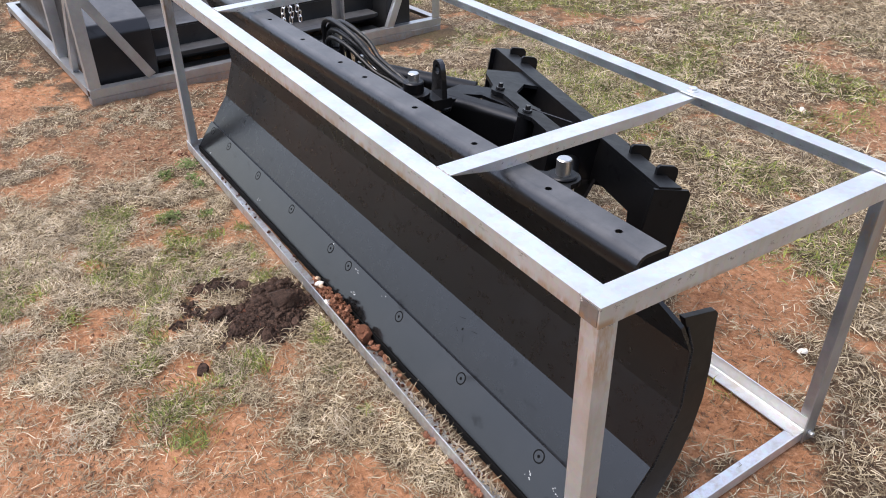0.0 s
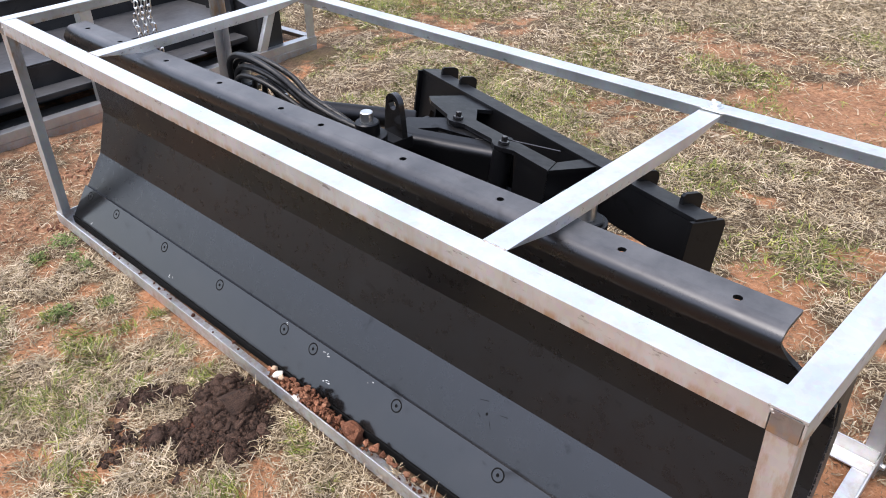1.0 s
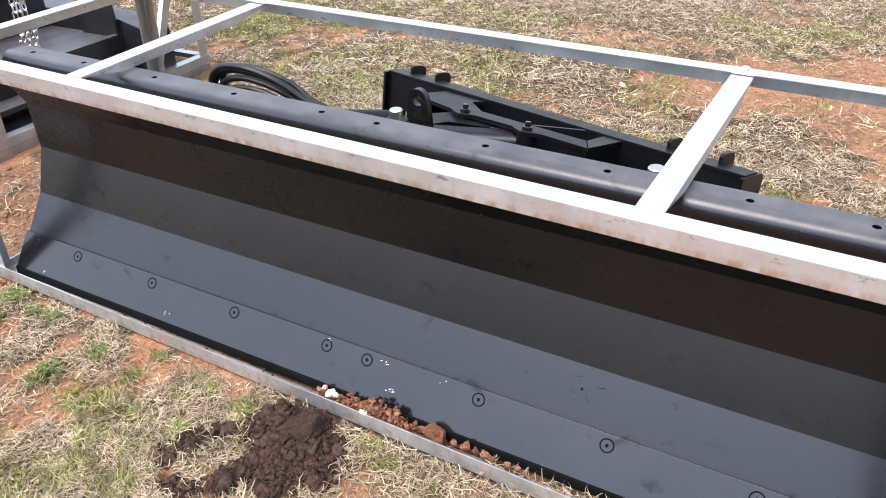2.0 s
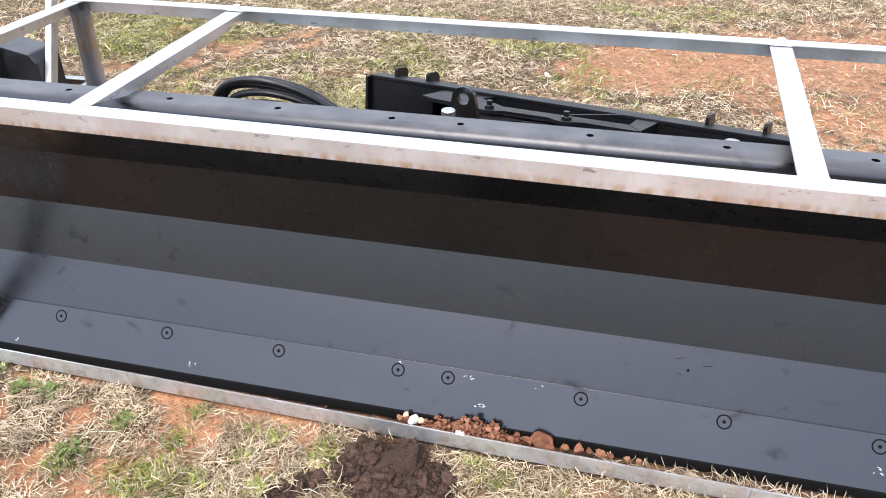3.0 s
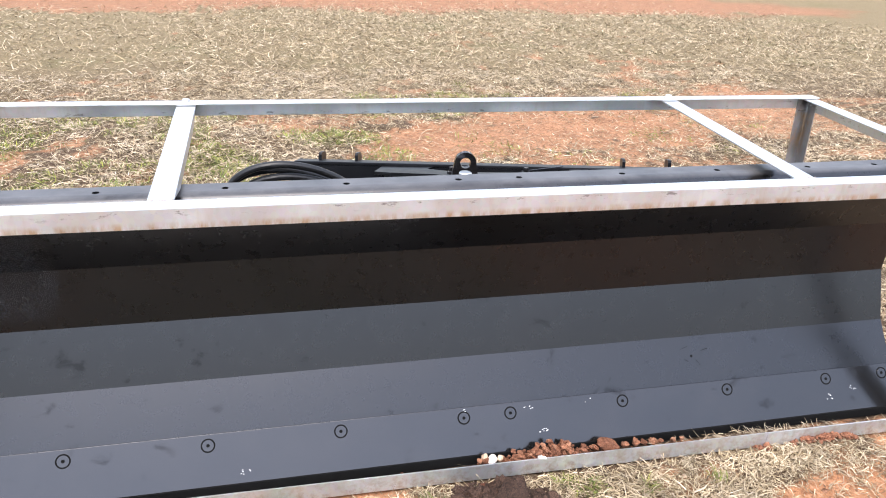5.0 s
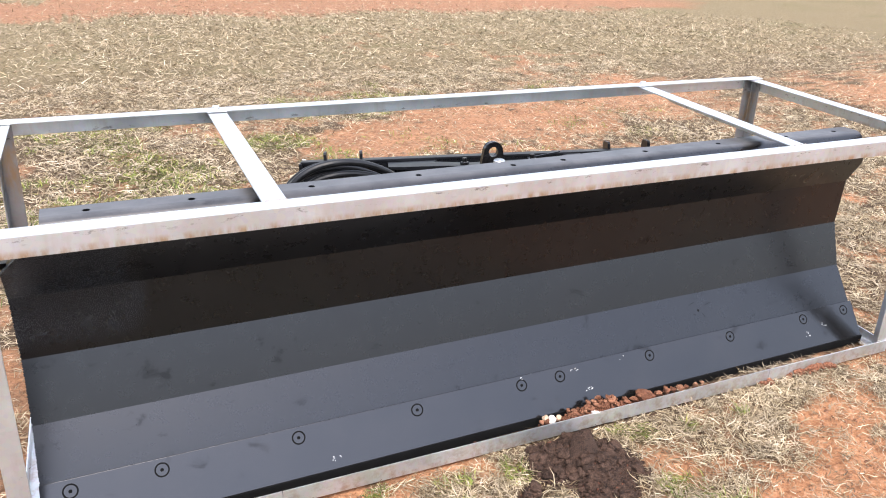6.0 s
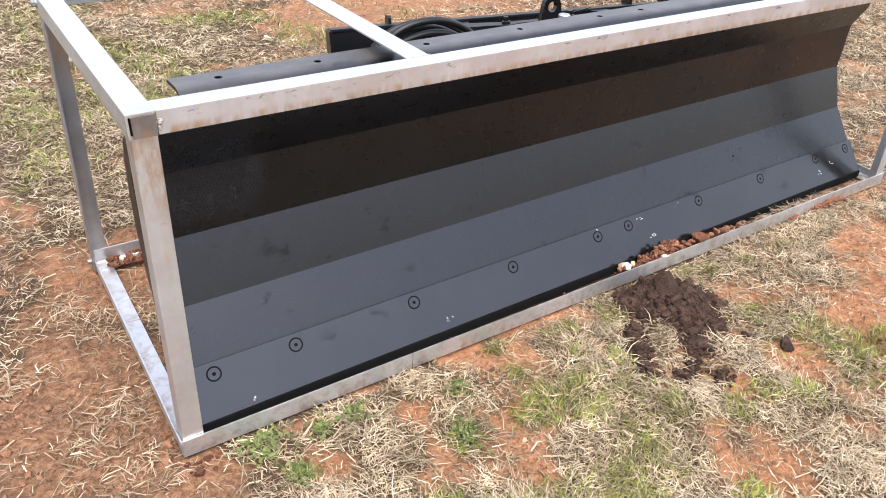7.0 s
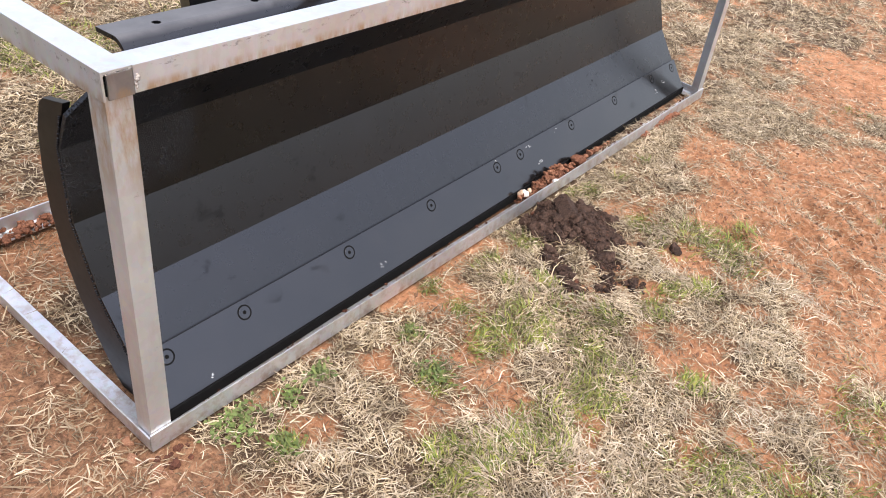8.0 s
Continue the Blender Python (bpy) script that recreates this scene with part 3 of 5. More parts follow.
def height_at(x, y):
    near = np.clip(1.25 - np.hypot(x - 1.25, y - 0.4) / 14, 0.3, 1.0)
    h = (fractal(x, y, 0.5, 3) - 0.5) * 0.03 + (fractal(x, y, 0.11, 9, 3) - 0.5) * 0.016 * near
    h = h + 0.006 * (cover_at(x, y) - 0.5)
    rail = np.minimum(np.minimum(np.abs(y), np.abs(y - 0.77)) + 0.3 * ((x < -0.05) | (x > 2.53)),
                      np.minimum(np.abs(x), np.abs(x - 2.48)) + 0.3 * ((y < -0.05) | (y > 0.82)))
    flat = np.clip(rail / 0.12, 0, 1)
    # it slopes up towards the rear of the crate
    up, side = np.clip(y / 0.77, -1.5, 1), np.clip((x + 0.6) / 0.5, 0, 1)
    h = h * (0.25 + 0.75 * flat) - 0.006 - 0.004 * (1 - flat) + 0.035 * up * side * side * (3 - 2 * side)
    # dug over beside the crate
    dug = np.exp(-((x + 0.4) / 0.45) ** 4 - ((y - 0.25) / 0.6) ** 4) + 1.2 * np.exp(-((x - 1.75) / 0.7) ** 4 - ((y + 0.95) / 0.28) ** 4)
    h = h + 0.026 * dug * flat * (fractal(x, y, 0.085, 181, 3) - 0.5)
    # wheel ruts pressed into the clay beside the crate
    across = 0.88 * x - 0.47 * y + 0.07 * (fractal(x, y, 0.3, 23) - 0.5)
    rut = np.exp(-((x - 1.95) / 0.5) ** 2 - ((y + 0.75) / 0.32) ** 2)
    return h + 0.024 * rut * np.sin(across * 2 * math.pi / 0.12) * np.clip(2.5 * fractal(x, y, 0.12, 27) - 0.6, 0, 1)


def spread(lo, hi, step, reach):
    """Even steps from lo to hi, and growing ones beyond, as far as reach."""
    mid = np.arange(lo, hi + step / 2, step)
    out, s, p = [], step, 0.0
    while p < reach:
        s *= 1.07
        p += s
        out.append(p)
    out = np.array(out)
    return np.concatenate([(lo - out)[::-1], mid, mid[-1] + out])


gx, gy = np.meshgrid(spread(-1.4, 3.4, 0.018, 900), spread(-1.3, 3.6, 0.018, 900))
rows_n, cols_n = gx.shape
gz = height_at(gx, gy)
at = np.arange(rows_n * cols_n).reshape(rows_n, cols_n)
quads = np.stack([at[:-1, :-1], at[:-1, 1:], at[1:, 1:], at[1:, :-1]], -1).reshape(-1, 4)
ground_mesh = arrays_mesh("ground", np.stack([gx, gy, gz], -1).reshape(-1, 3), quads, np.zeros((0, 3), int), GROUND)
beyond = np.clip((np.hypot((gx - 1.2) / np.where(gy > 1.2, 3.0, 1.25), (gy - 1.2) / np.where(gy > 1.2, 3.4, 1.0)) - 3.4) / 1.6, 0, 1) * np.where(gy > -1.0, 1.0, np.clip((-3.2 - gy) / 2.0, 0, 1))
far_off = np.maximum(beyond, np.clip((gy - 3.6) / 2.0, 0, 1))
loam = np.clip(1.5 - np.hypot((gx + 0.35) / 0.62, (gy - 0.25) / 0.75) + 1.6 * (fractal(gx, gy, 0.3, 141) - 0.5), 0, 1)
loam = np.maximum(loam, 0.68 * np.clip((gy - 1.8) / 0.6, 0, 1))
# mask that darkens out-of-view clay in front for the blade's reflection, and far clay
darkened = 0.4 * np.clip((gy - 8.5) / 1.0, 0, 1) + np.clip((-1.05 - 0.9 * fractal(gx, gy, 0.9, 171) - gy) / 0.5, 0, 1) * np.clip((gy + 5.2 + 2.5 * fractal(gx, gy, 1.6, 177)) / 1.2, 0, 1) * (0.55 + 0.9 * (fractal(gx, gy, 0.5, 179) - 0.2))
for key, field in (("cover", cover_at(gx, gy)), ("green", green_at(gx, gy)), ("far", far_off), ("beyond", beyond), ("loam", loam), ("darkened", darkened)):
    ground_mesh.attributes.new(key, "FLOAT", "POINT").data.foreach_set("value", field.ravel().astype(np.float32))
tagged(new("ground", ground_mesh), "red clay ground under patchy dormant grass", "ground", "", "structure")

rng = np.random.default_rng(11)


def clear_of_things(x, y):
    """Where nothing stands on the ground."""
    crate = (y > -0.004) & (y < 0.05) & (x > -0.016) & (x < 2.5)
    crate |= (y > 0.722) & (y < 0.775) & (x > -0.016) & (x < 2.5)
    crate |= (y > -0.004) & (y < 0.775) & (((x > -0.018) & (x < 0.034)) | ((x > 2.448) & (x < 2.502)))
    blade = (y > 0.045) & (y < 0.2) & (x > 0.0) & (x < 2.48)
    heap = np.zeros(x.shape, bool)
    for px, py, r, h in LOBES:
        heap |= np.hypot(x - px, y - py) < r * 1.0
    for px, py, r in CLODS:
        heap |= np.hypot(x - px, y - py) < r * 1.5
    far = (x < -0.7) & (x > -2.8) & (y > -0.3) & (y < 1.9)
    return ~(crate | blade | heap | far)


def sow(n, x0, x1, y0, y1, density):
    x, y = rng.uniform(x0, x1, n), rng.uniform(y0, y1, n)
    keep = (rng.random(n) < density(x, y)) & clear_of_things(x, y)
    return x[keep], y[keep]


def lean_at(x, y):
    """The way in which the grass lies, which turns from tuft to tuft."""
    return 4 * math.pi * (fractal(x, y, 0.22, 101, 2) + 0.5 * fractal(x, y, 0.07, 103, 2))


def blades(name, x, y, length, width, rise, lift, material, label, stray=0.75):
    """Bent grass blades, each a tapering strip: rise is the slope of the strip in radians, lift how high its foot lies, stray how far it turns from its tuft."""
    n = len(x)
    way = lean_at(x, y) + rng.normal(0, stray, n)
    bend = rng.normal(0, 0.5, n)
    foot = np.stack([x, y, height_at(x, y) + lift], -1)
    d1 = np.stack([np.cos(way) * np.cos(rise), np.sin(way) * np.cos(rise), np.sin(rise)], -1)
    drop = rise - np.abs(rng.normal(0.25, 0.3, n))
    d2 = np.stack([np.cos(way + bend) * np.cos(drop), np.sin(way + bend) * np.cos(drop), np.sin(drop)], -1)
    roll = rng.normal(0, 0.5, n)
    side = np.stack([-np.sin(way) * np.cos(roll), np.cos(way) * np.cos(roll), np.sin(roll)], -1) * (width * 0.5)[:, None]
    mid = foot + d1 * (length * 0.55)[:, None]
    tip = mid + d2 * (length * 0.45)[:, None]
    tip[:, 2] = np.maximum(height_at(tip[:, 0], tip[:, 1]) + 0.002, tip[:, 2])
    v = np.stack([foot - side, foot + side, mid + side * 0.85, mid - side * 0.85, tip], 1).reshape(-1, 3)
    k = np.arange(n)[:, None] * 5
    me = arrays_mesh(name, v, k + np.array([0, 1, 2, 3]), k + np.array([3, 2, 4]), material)
    return tagged(new(name, me), label, "grass", "", "stuff")


def dry_density(x, y):
    c = cover_at(x, y)
    # trodden thin round the corner of the crate
    thin = 0.6 * np.exp(-((x - 0.12) / 0.3) ** 2 - ((y + 0.2) / 0.3) ** 2) + 0.5 * np.clip(-x / 0.1, 0, 1) * (y > -0.9)
    return np.clip((c - 0.16) / 0.5, 0.14, 1.0) ** 1.2 * np.clip(1 - thin * (0.5 + fractal(x, y, 0.1, 151)), 0.15, 1)


def dry_field(count, x0, x1, y0, y1, size, thick, slope, soft=0.05):
    # the sown plots fade out raggedly towards their outer rim and into one another
    x, y = sow(count, x0, x1, y0, y1, lambda x, y: dry_density(x, y) * np.clip((1.0 - np.hypot((x - 1.5) / 9.0, (y - 4.0) / 10.5) + 0.25 * (fractal(x, y, 1.6, 21) - 0.5)) * 4.0, 0, 1))
    x, y = x + rng.normal(0, soft, len(x)), y + rng.normal(0, soft, len(x))
    keep = clear_of_things(x, y)
    x, y = x[keep], y[keep]
    n = len(x)
    blades("dry_grass", x, y, rng.gamma(2.6, size, n) + size * 0.7, thick * rng.uniform(0.5, 1.5, n) ** 1.3, np.abs(rng.normal(slope, 0.3, n)), rng.uniform(0, 0.012, n) ** 1.0,
           STRAW, "matted dry straw-coloured dormant grass", 1.5)


dry_field(350000, -0.9, 3.2, -1.6, 0.0, 0.0075, 0.0017, 0.08, 0.004)
dry_field(200000, -1.6, 3.6, 0.0, 2.2, 0.009, 0.0021, 0.15, 0.01)
dry_field(190000, -2.6, 5.0, 2.2, 5.0, 0.011, 0.0030, 0.2, 0.1)
dry_field(170000, -5.0, 10.0, 5.0, 14.0, 0.017, 0.0050, 0.25, 0.2)
dry_field(60000, -3.2, -0.9, -1.6, 0.4, 0.010, 0.0024, 0.15, 0.05)
dry_field(80000, 3.2, 5.2, -1.6, 2.2, 0.011, 0.0027, 0.2, 0.1)
dry_field(40000, -6.0, 9.0, -6.5, -1.6, 0.022, 0.006, 0.25, 0.1)
dry_field(30000, 5.2, 9.0, -1.6, 2.2, 0.018, 0.005, 0.25, 0.2)
dry_field(50000, 5.0, 10.0, 2.2, 5.0, 0.013, 0.0033, 0.2, 0.2)
dry_field(30000, -7.0, -1.6, 0.4, 5.0, 0.018, 0.005, 0.25, 0.2)


def tussocks(count, x0, x1, y0, y1, each, spread_r, long0, long1, wide0, wide1):
    """Tufts of longer bleached leaves that lie over to one side together."""
    cx, cy = sow(count, x0, x1, y0, y1, lambda x, y: np.clip(2.4 * (cover_at(x, y) - 0.38), 0.02, 1) * np.clip(3.2 * (fractal(x, y, 0.16, 91) - 0.36), 0.05, 1))
    if y1 <= 0.0:
        tufts = np.array(PALE_TUFTS)
        tufts = tufts[np.repeat(np.arange(len(tufts)), 26)]
        cx, cy = np.append(cx, tufts[:, 0] + rng.normal(0, 0.6, len(tufts)) * tufts[:, 2]), np.append(cy, tufts[:, 1] + rng.normal(0, 0.6, len(tufts)) * tufts[:, 2])
    k = rng.integers(each // 2, each * 2, len(cx))
    x = np.repeat(cx, k) + rng.normal(0, spread_r, k.sum())
    y = np.repeat(cy, k) + rng.normal(0, spread_r, k.sum())
    keep = clear_of_things(x, y)
    x, y = x[keep], y[keep]
    n = len(x)
    blades("dry_tussock", x, y, rng.uniform(long0, long1, n), rng.uniform(wide0, wide1, n), np.abs(rng.normal(0.05, 0.13, n)), rng.uniform(0.006, 0.017, n),
           STALK, "pale dry grass tufts lying over", 0.9)


tussocks(6500, -1.0, 3.4, -1.1, 0.0, 7, 0.02, 0.015, 0.048, 0.001, 0.0021)
tussocks(5000, -1.0, 3.4, 0.0, 2.2, 7, 0.02, 0.018, 0.05, 0.0014, 0.0028)
tussocks(2600, -2.6, 5.0, 2.2, 5.0, 9, 0.03, 0.03, 0.08, 0.003, 0.005)
# single loose stalks
x, y = sow(2300, -1.0, 3.4, -1.1, 1.2, lambda x, y: (0.3 + 0.45 * cover_at(x, y)) * np.where(x < 0.15, 0.4, 1.0))
n = len(x)
blades("dry_stalk", x, y, rng.uniform(0.03, 0.12, n), rng.uniform(0.0012, 0.0024, n), np.abs(rng.normal(0.03, 0.08, n)), rng.uniform(0.004, 0.014, n),
       STALK, "loose dry grass stalks lying about", 2.0)
# dark bits of root and broken stalk on the clay
x, y = sow(46000, -1.0, 3.4, -1.1, 1.2, lambda x, y: np.clip(0.8 - cover_at(x, y), 0.05, 1) * np.clip(4 * fractal(x, y, 0.13, 93) - 1.3, 0.1, 1))
n = len(x)
blades("dead_root", x, y, rng.uniform(0.006, 0.03, n), rng.uniform(0.0012, 0.003, n), np.abs(rng.normal(0.05, 0.1, n)), rng.uniform(0.001, 0.006, n),
       ROOT, "dark bits of root and dead stalk on the clay", 1.2)


tufts = np.array(BROWN_TUFTS)
tufts = tufts[np.repeat(np.arange(len(tufts)), 170)]
x, y = tufts[:, 0] + rng.normal(0, 0.75, len(tufts)) * tufts[:, 2], tufts[:, 1] + rng.normal(0, 0.75, len(tufts)) * tufts[:, 2]
keep = clear_of_things(x, y)
x, y = x[keep], y[keep]
n = len(x)
blades("dead_straw", x, y, rng.uniform(0.012, 0.05, n), rng.uniform(0.0013, 0.003, n), np.abs(rng.normal(0.06, 0.1, n)), rng.uniform(0.001, 0.010, n),
       DEAD, "weathered brown straw on dug clay", 0.8)


def green_density(x, y):
    return np.clip((green_at(x, y) - 0.2) * 1.9, 0, 1)


x, y = sow(170000, -0.9, 3.0, -1.1, 0.0, green_density)
n = len(x)
blades("green_grass", x, y, rng.uniform(0.012, 0.034, n), rng.uniform(0.0014, 0.003, n), np.abs(rng.normal(0.6, 0.4, n)), rng.uniform(0, 0.012, n),
       GREEN, "short fresh green grass tufts")
x, y = sow(200000, -2.6, 4.0, 0.6, 4.6, green_density)
n = len(x)
blades("green_grass", x, y, rng.uniform(0.015, 0.045, n), rng.uniform(0.002, 0.005, n), np.abs(rng.normal(0.5, 0.4, n)), rng.uniform(0, 0.012, n),
       GREEN, "short fresh green grass tufts")


def clover_density(x, y):
    d = sum(np.exp(-((x - px) ** 2 + (y - py) ** 2) / (r * r)) for px, py, r in CLOVER)
    return np.clip(d * (0.4 + 1.2 * fractal(x, y, 0.03, 131, 2)), 0, 1)


x, y = sow(16000, 0.0, 0.75, -0.32, 0.0, clover_density)
n = len(x)
blades("clover", x, y, rng.uniform(0.008, 0.017, n), rng.uniform(0.004, 0.0085, n), np.abs(rng.normal(0.35, 0.35, n)), rng.uniform(0.002, 0.022, n),
       LEAF, "low green clover leaves growing through the straw", 3.0)


# ---------------------------------------------------------------- the steel crate round the blade
HF, HR = 0.724, 0.752                       # height in front and at the rear, where the ground lies higher
WT, WB = 2.473, 2.495                       # outer width at the top and at the foot
DT, DB = 0.777, 0.768                       # outer depth at the top and at the foot
XB = -0.013                                 # the foot spreads out a little
RISE = 0.036                                # how much the rear foot stands above the front one
LEG, T = 0.042, 0.004
X, Y, Z = (1, 0, 0), (0, 1, 0), (0, 0, 1)
NX, NY, NZ = (-1, 0, 0), (0, -1, 0), (0, 0, -1)


def weld_run(p0, p1, n, r0, r1, seed):
    """A lumpy run of weld from p0 to p1."""
    bm, rnd = bmesh.new(), random.Random(seed)
    for k in range(n):
        p = Vector(p0).lerp(Vector(p1), k / max(1, n - 1)) + Vector([rnd.uniform(-0.0009, 0.0009) for _ in range(3)])
        m = Matrix.Translation(p) @ Matrix.Diagonal((rnd.uniform(0.7, 1.3), rnd.uniform(0.7, 1.0), rnd.uniform(0.6, 1.1), 1))
        bmesh.ops.create_icosphere(bm, subdivisions=2, radius=rnd.uniform(r0, r1), matrix=m)
    return bm


crate = thing("shipping_crate", Matrix(), "open galvanised angle-iron shipping crate standing on the grass", "crate")
# the top: side rails run through to the front, the front rail butts against them
part("front_top_rail", angle_bar((0.0445, 0, HF), (WT - 0.0445, 0, HF), Y, NZ, 0.048, 0.040, T), GALV, crate)
part("corner_piece", rounded(box(0.0058, 0.0432, -0.0012, 0.0028, HF - 0.0405, HF - 0.0042, 0), 0.0008), GALV_BURNT, crate, "welded corner plate with open seams")
part("corner_piece", rounded(box(WT - 0.0432, WT - 0.0045, -0.0005, 0.0032, HF - 0.0405, HF - 0.0045, 0), 0.0008), GALV_BURNT, crate, "ground-down welded corner plate")
# blocks behind the corner plates, their near-black colour giving the seams their shade
for wx in (0.006, WT - 0.042):
    part("seam", box(wx - 0.003, wx + 0.038, 0.004, 0.008, HF - 0.036, HF - 0.0045, 0), HOLLOW, crate, "near-black backing that paints shade into the seam behind the corner plate")
part("weld_bead", weld_run((0.050, 0.0002, HF - 0.014), (0.047, 0.0002, HF - 0.031), 6, 0.0022, 0.0042, 3), WELD, crate, "dark weld lump beside the corner seam")
part("weld_bead", weld_run((0.006, 0.0, HF - 0.0042), (0.043, 0.0, HF - 0.0042), 14, 0.0008, 0.0016, 4), WELD, crate, "thin dark weld under the top edge")
part("weld_bead", weld_run((WT - 0.047, 0.0005, HF - 0.002), (WT - 0.041, 0.0005, HF - 0.009), 4, 0.002, 0.0036, 5), WELD, crate, "rough weld lump at the corner")
part("weld_bead", weld_run((WT - 0.002, 0.004, HF - 0.041), (WT - 0.002, 0.036, HF - 0.043), 10, 0.0014, 0.0026, 6), WELD, crate, "rough weld between rail and post")
part("rear_top_rail", angle_bar((-0.003, DT, HR), (2.497, DT, HR), NY, NZ, 0.044, 0.042, T), GALV, crate)
part("side_top_rail", angle_bar((-0.002, 0.0, HF + 0.0006), (-0.005, DT - 0.0045, HR - 0.0048), X, NZ, 0.046, 0.042, T), GALV, crate)
part("side_top_rail", angle_bar((WT, 0.0, HF + 0.0006), (2.494, DT - 0.0045, HR - 0.0048), NX, NZ, 0.046, 0.042, T), GALV, crate)
# the foot: angle irons with one leg flat on the ground
for x0, x1 in ((XB + 0.0005, 0.5215), (0.5225, 1.9855), (1.9865, WB - 0.0005)):
    part("front_bottom_rail", angle_bar((x0, 0.002, 0), (x1, 0.002, 0), Z, Y, 0.042, LEG, T), GALV, crate)
part("rear_bottom_rail", angle_bar((XB + 0.005, DB, RISE), (WB - 0.005, DB, RISE), Z, NY, LEG, LEG, T), GALV, crate)
for x, d in ((XB, X), (WB, NX)):
    part("side_bottom_rail", angle_bar((x, 0.0065, 0.0), (x, DB - 0.0005, RISE), Z, d, 0.032, LEG, T, 0.04, 0.04), GALV, crate)
# the posts
for xb, xt, d in ((XB + 0.0048, 0.0025, X), (WB - 0.0048, WT - 0.0045, NX)):
    part("corner_post", angle_bar((xb, 0.0068, 0.0045), (xt, 0.0045, HF - 0.0045), d, Y, 0.041, 0.042, T), GALV, crate)
    part("foot_weld", weld_run((xb, 0.006, 0.041), (xb + d[0] * 0.036, 0.006, 0.042), 9, 0.001, 0.002, 9), WELD, crate, "thin weld at the foot of the post")
for xb, xt, d in ((XB - 0.0045, -0.0005, X), (WB + 0.0045, 2.4895, NX)):
    part("corner_post", angle_bar((xb, DB + 0.0045, RISE - 0.006), (xt, DT - 0.0048, HR - 0.0094), d, NY, LEG, LEG, T), GALV_DULL, crate, "dull weathered corner post bolted at its foot")
    part("weld_bead", weld_run((xt + d[0] * 0.008, DT - 0.01, HR - 0.048), (xt + d[0] * 0.034, DT - 0.01, HR - 0.046), 7, 0.002, 0.0036, 12), WELD, crate, "rough weld at the head of the post")
for f, r in ((0.552, 0.541), (1.955, 1.973)):
    part("cross_bar", angle_bar((f + 0.025, 0.0478, HF - 0.0015), (r + 0.025, DT - 0.0055, HR - 0.0052), NX, NZ, 0.050, 0.026, T, 0.13, 0.16), GALV, crate)
    part("bolt", hex_bolt(0.010, 0.007), GALV, crate, "zinc hexagon bolt head", pose(r, DT - 0.022, HR))
    part("weld_bead", weld_run((f - 0.022, 0.0475, HF - 0.0006), (f + 0.022, 0.0475, HF - 0.0006), 14, 0.0012, 0.003, 7), WELD, crate, "rough weld bead")
# bolts at the rear corners
for m in (pose(WB + 0.0045, DB - 0.017, RISE + 0.02, 0, 90, 0), pose(XB - 0.0045, DB - 0.017, RISE + 0.02, 0, -90, 0),
          pose(-0.0048, DT - 0.03, HR - 0.026, 0, -90, 0), pose(2.4938, DT - 0.03, HR - 0.026, 0, 90, 0)):
    part("bolt", hex_bolt(0.0075, 0.009), GALV_DULL, crate, "small dull bolt head", m)
for x in (0.004, 2.485):
    part("nut", hex_bolt(0.0075, 0.007), GALV_DULL, crate, "small dull nut", pose(x, DT - 0.03, HR - 0.026, 0, 90 if x < 1 else -90, 0))


# ---------------------------------------------------------------- the dozer blade
SKEW = 0.0142                                   # the blade stands a little askew in its crate
blade = thing("dozer_blade", pose(1.25, 0, 0, 0, 0, math.degrees(math.atan(SKEW))),
              "black steel dozer blade attachment lying in a galvanised crate", "dozer blade")
HALF = 1.212


def loc(x, y, z):
    """A place in the world, seen from the blade's own origin."""
    return Vector((x - 1.25, y - SKEW * (x - 1.25), z))


def end_x(z):
    """Half the moldboard's width at a height: its upper corners are cut off."""
    return HALF if z < 0.578 else HALF - 0.087 * min(1.0, (z - 0.578) / 0.097)


TH = 0.008
FRONT = [(0.066, 0.009), (0.129, 0.112), (0.206, 0.222), (0.253, 0.3595), (0.249, 0.5055), (0.2085, 0.577)] + arc(0.194, 0.664, 0.030, 206, 90, 16)
bm = bmesh.new()
skins = []
for side in (0, 1):
    pts = []
    for i, (y0, z0) in enumerate(FRONT):
        a, b = Vector(FRONT[max(i - 1, 0)]), Vector(FRONT[min(i + 1, len(FRONT) - 1)])
        d = (b - a).normalized()
        back_of = Vector((d.y, -d.x)) * TH * side
        pts.append((y0 + back_of.x, z0 + back_of.y))
    skins.append([[bm.verts.new((s * end_x(FRONT[i][1]), p[0], p[1])) for s in (-1, 1)] for i, p in enumerate(pts)])
n = len(FRONT)
for i in range(n - 1):
    f, b = skins
    bm.faces.new((f[i][0], f[i][1], f[i + 1][1], f[i + 1][0]))
    bm.faces.new((b[i][0], b[i + 1][0], b[i + 1][1], b[i][1]))
    for s in (0, 1):
        bm.faces.new((f[i][s], f[i + 1][s], b[i + 1][s], b[i][s]))
bm.faces.new((skins[0][0][0], skins[1][0][0], skins[1][0][1], skins[0][0][1]))
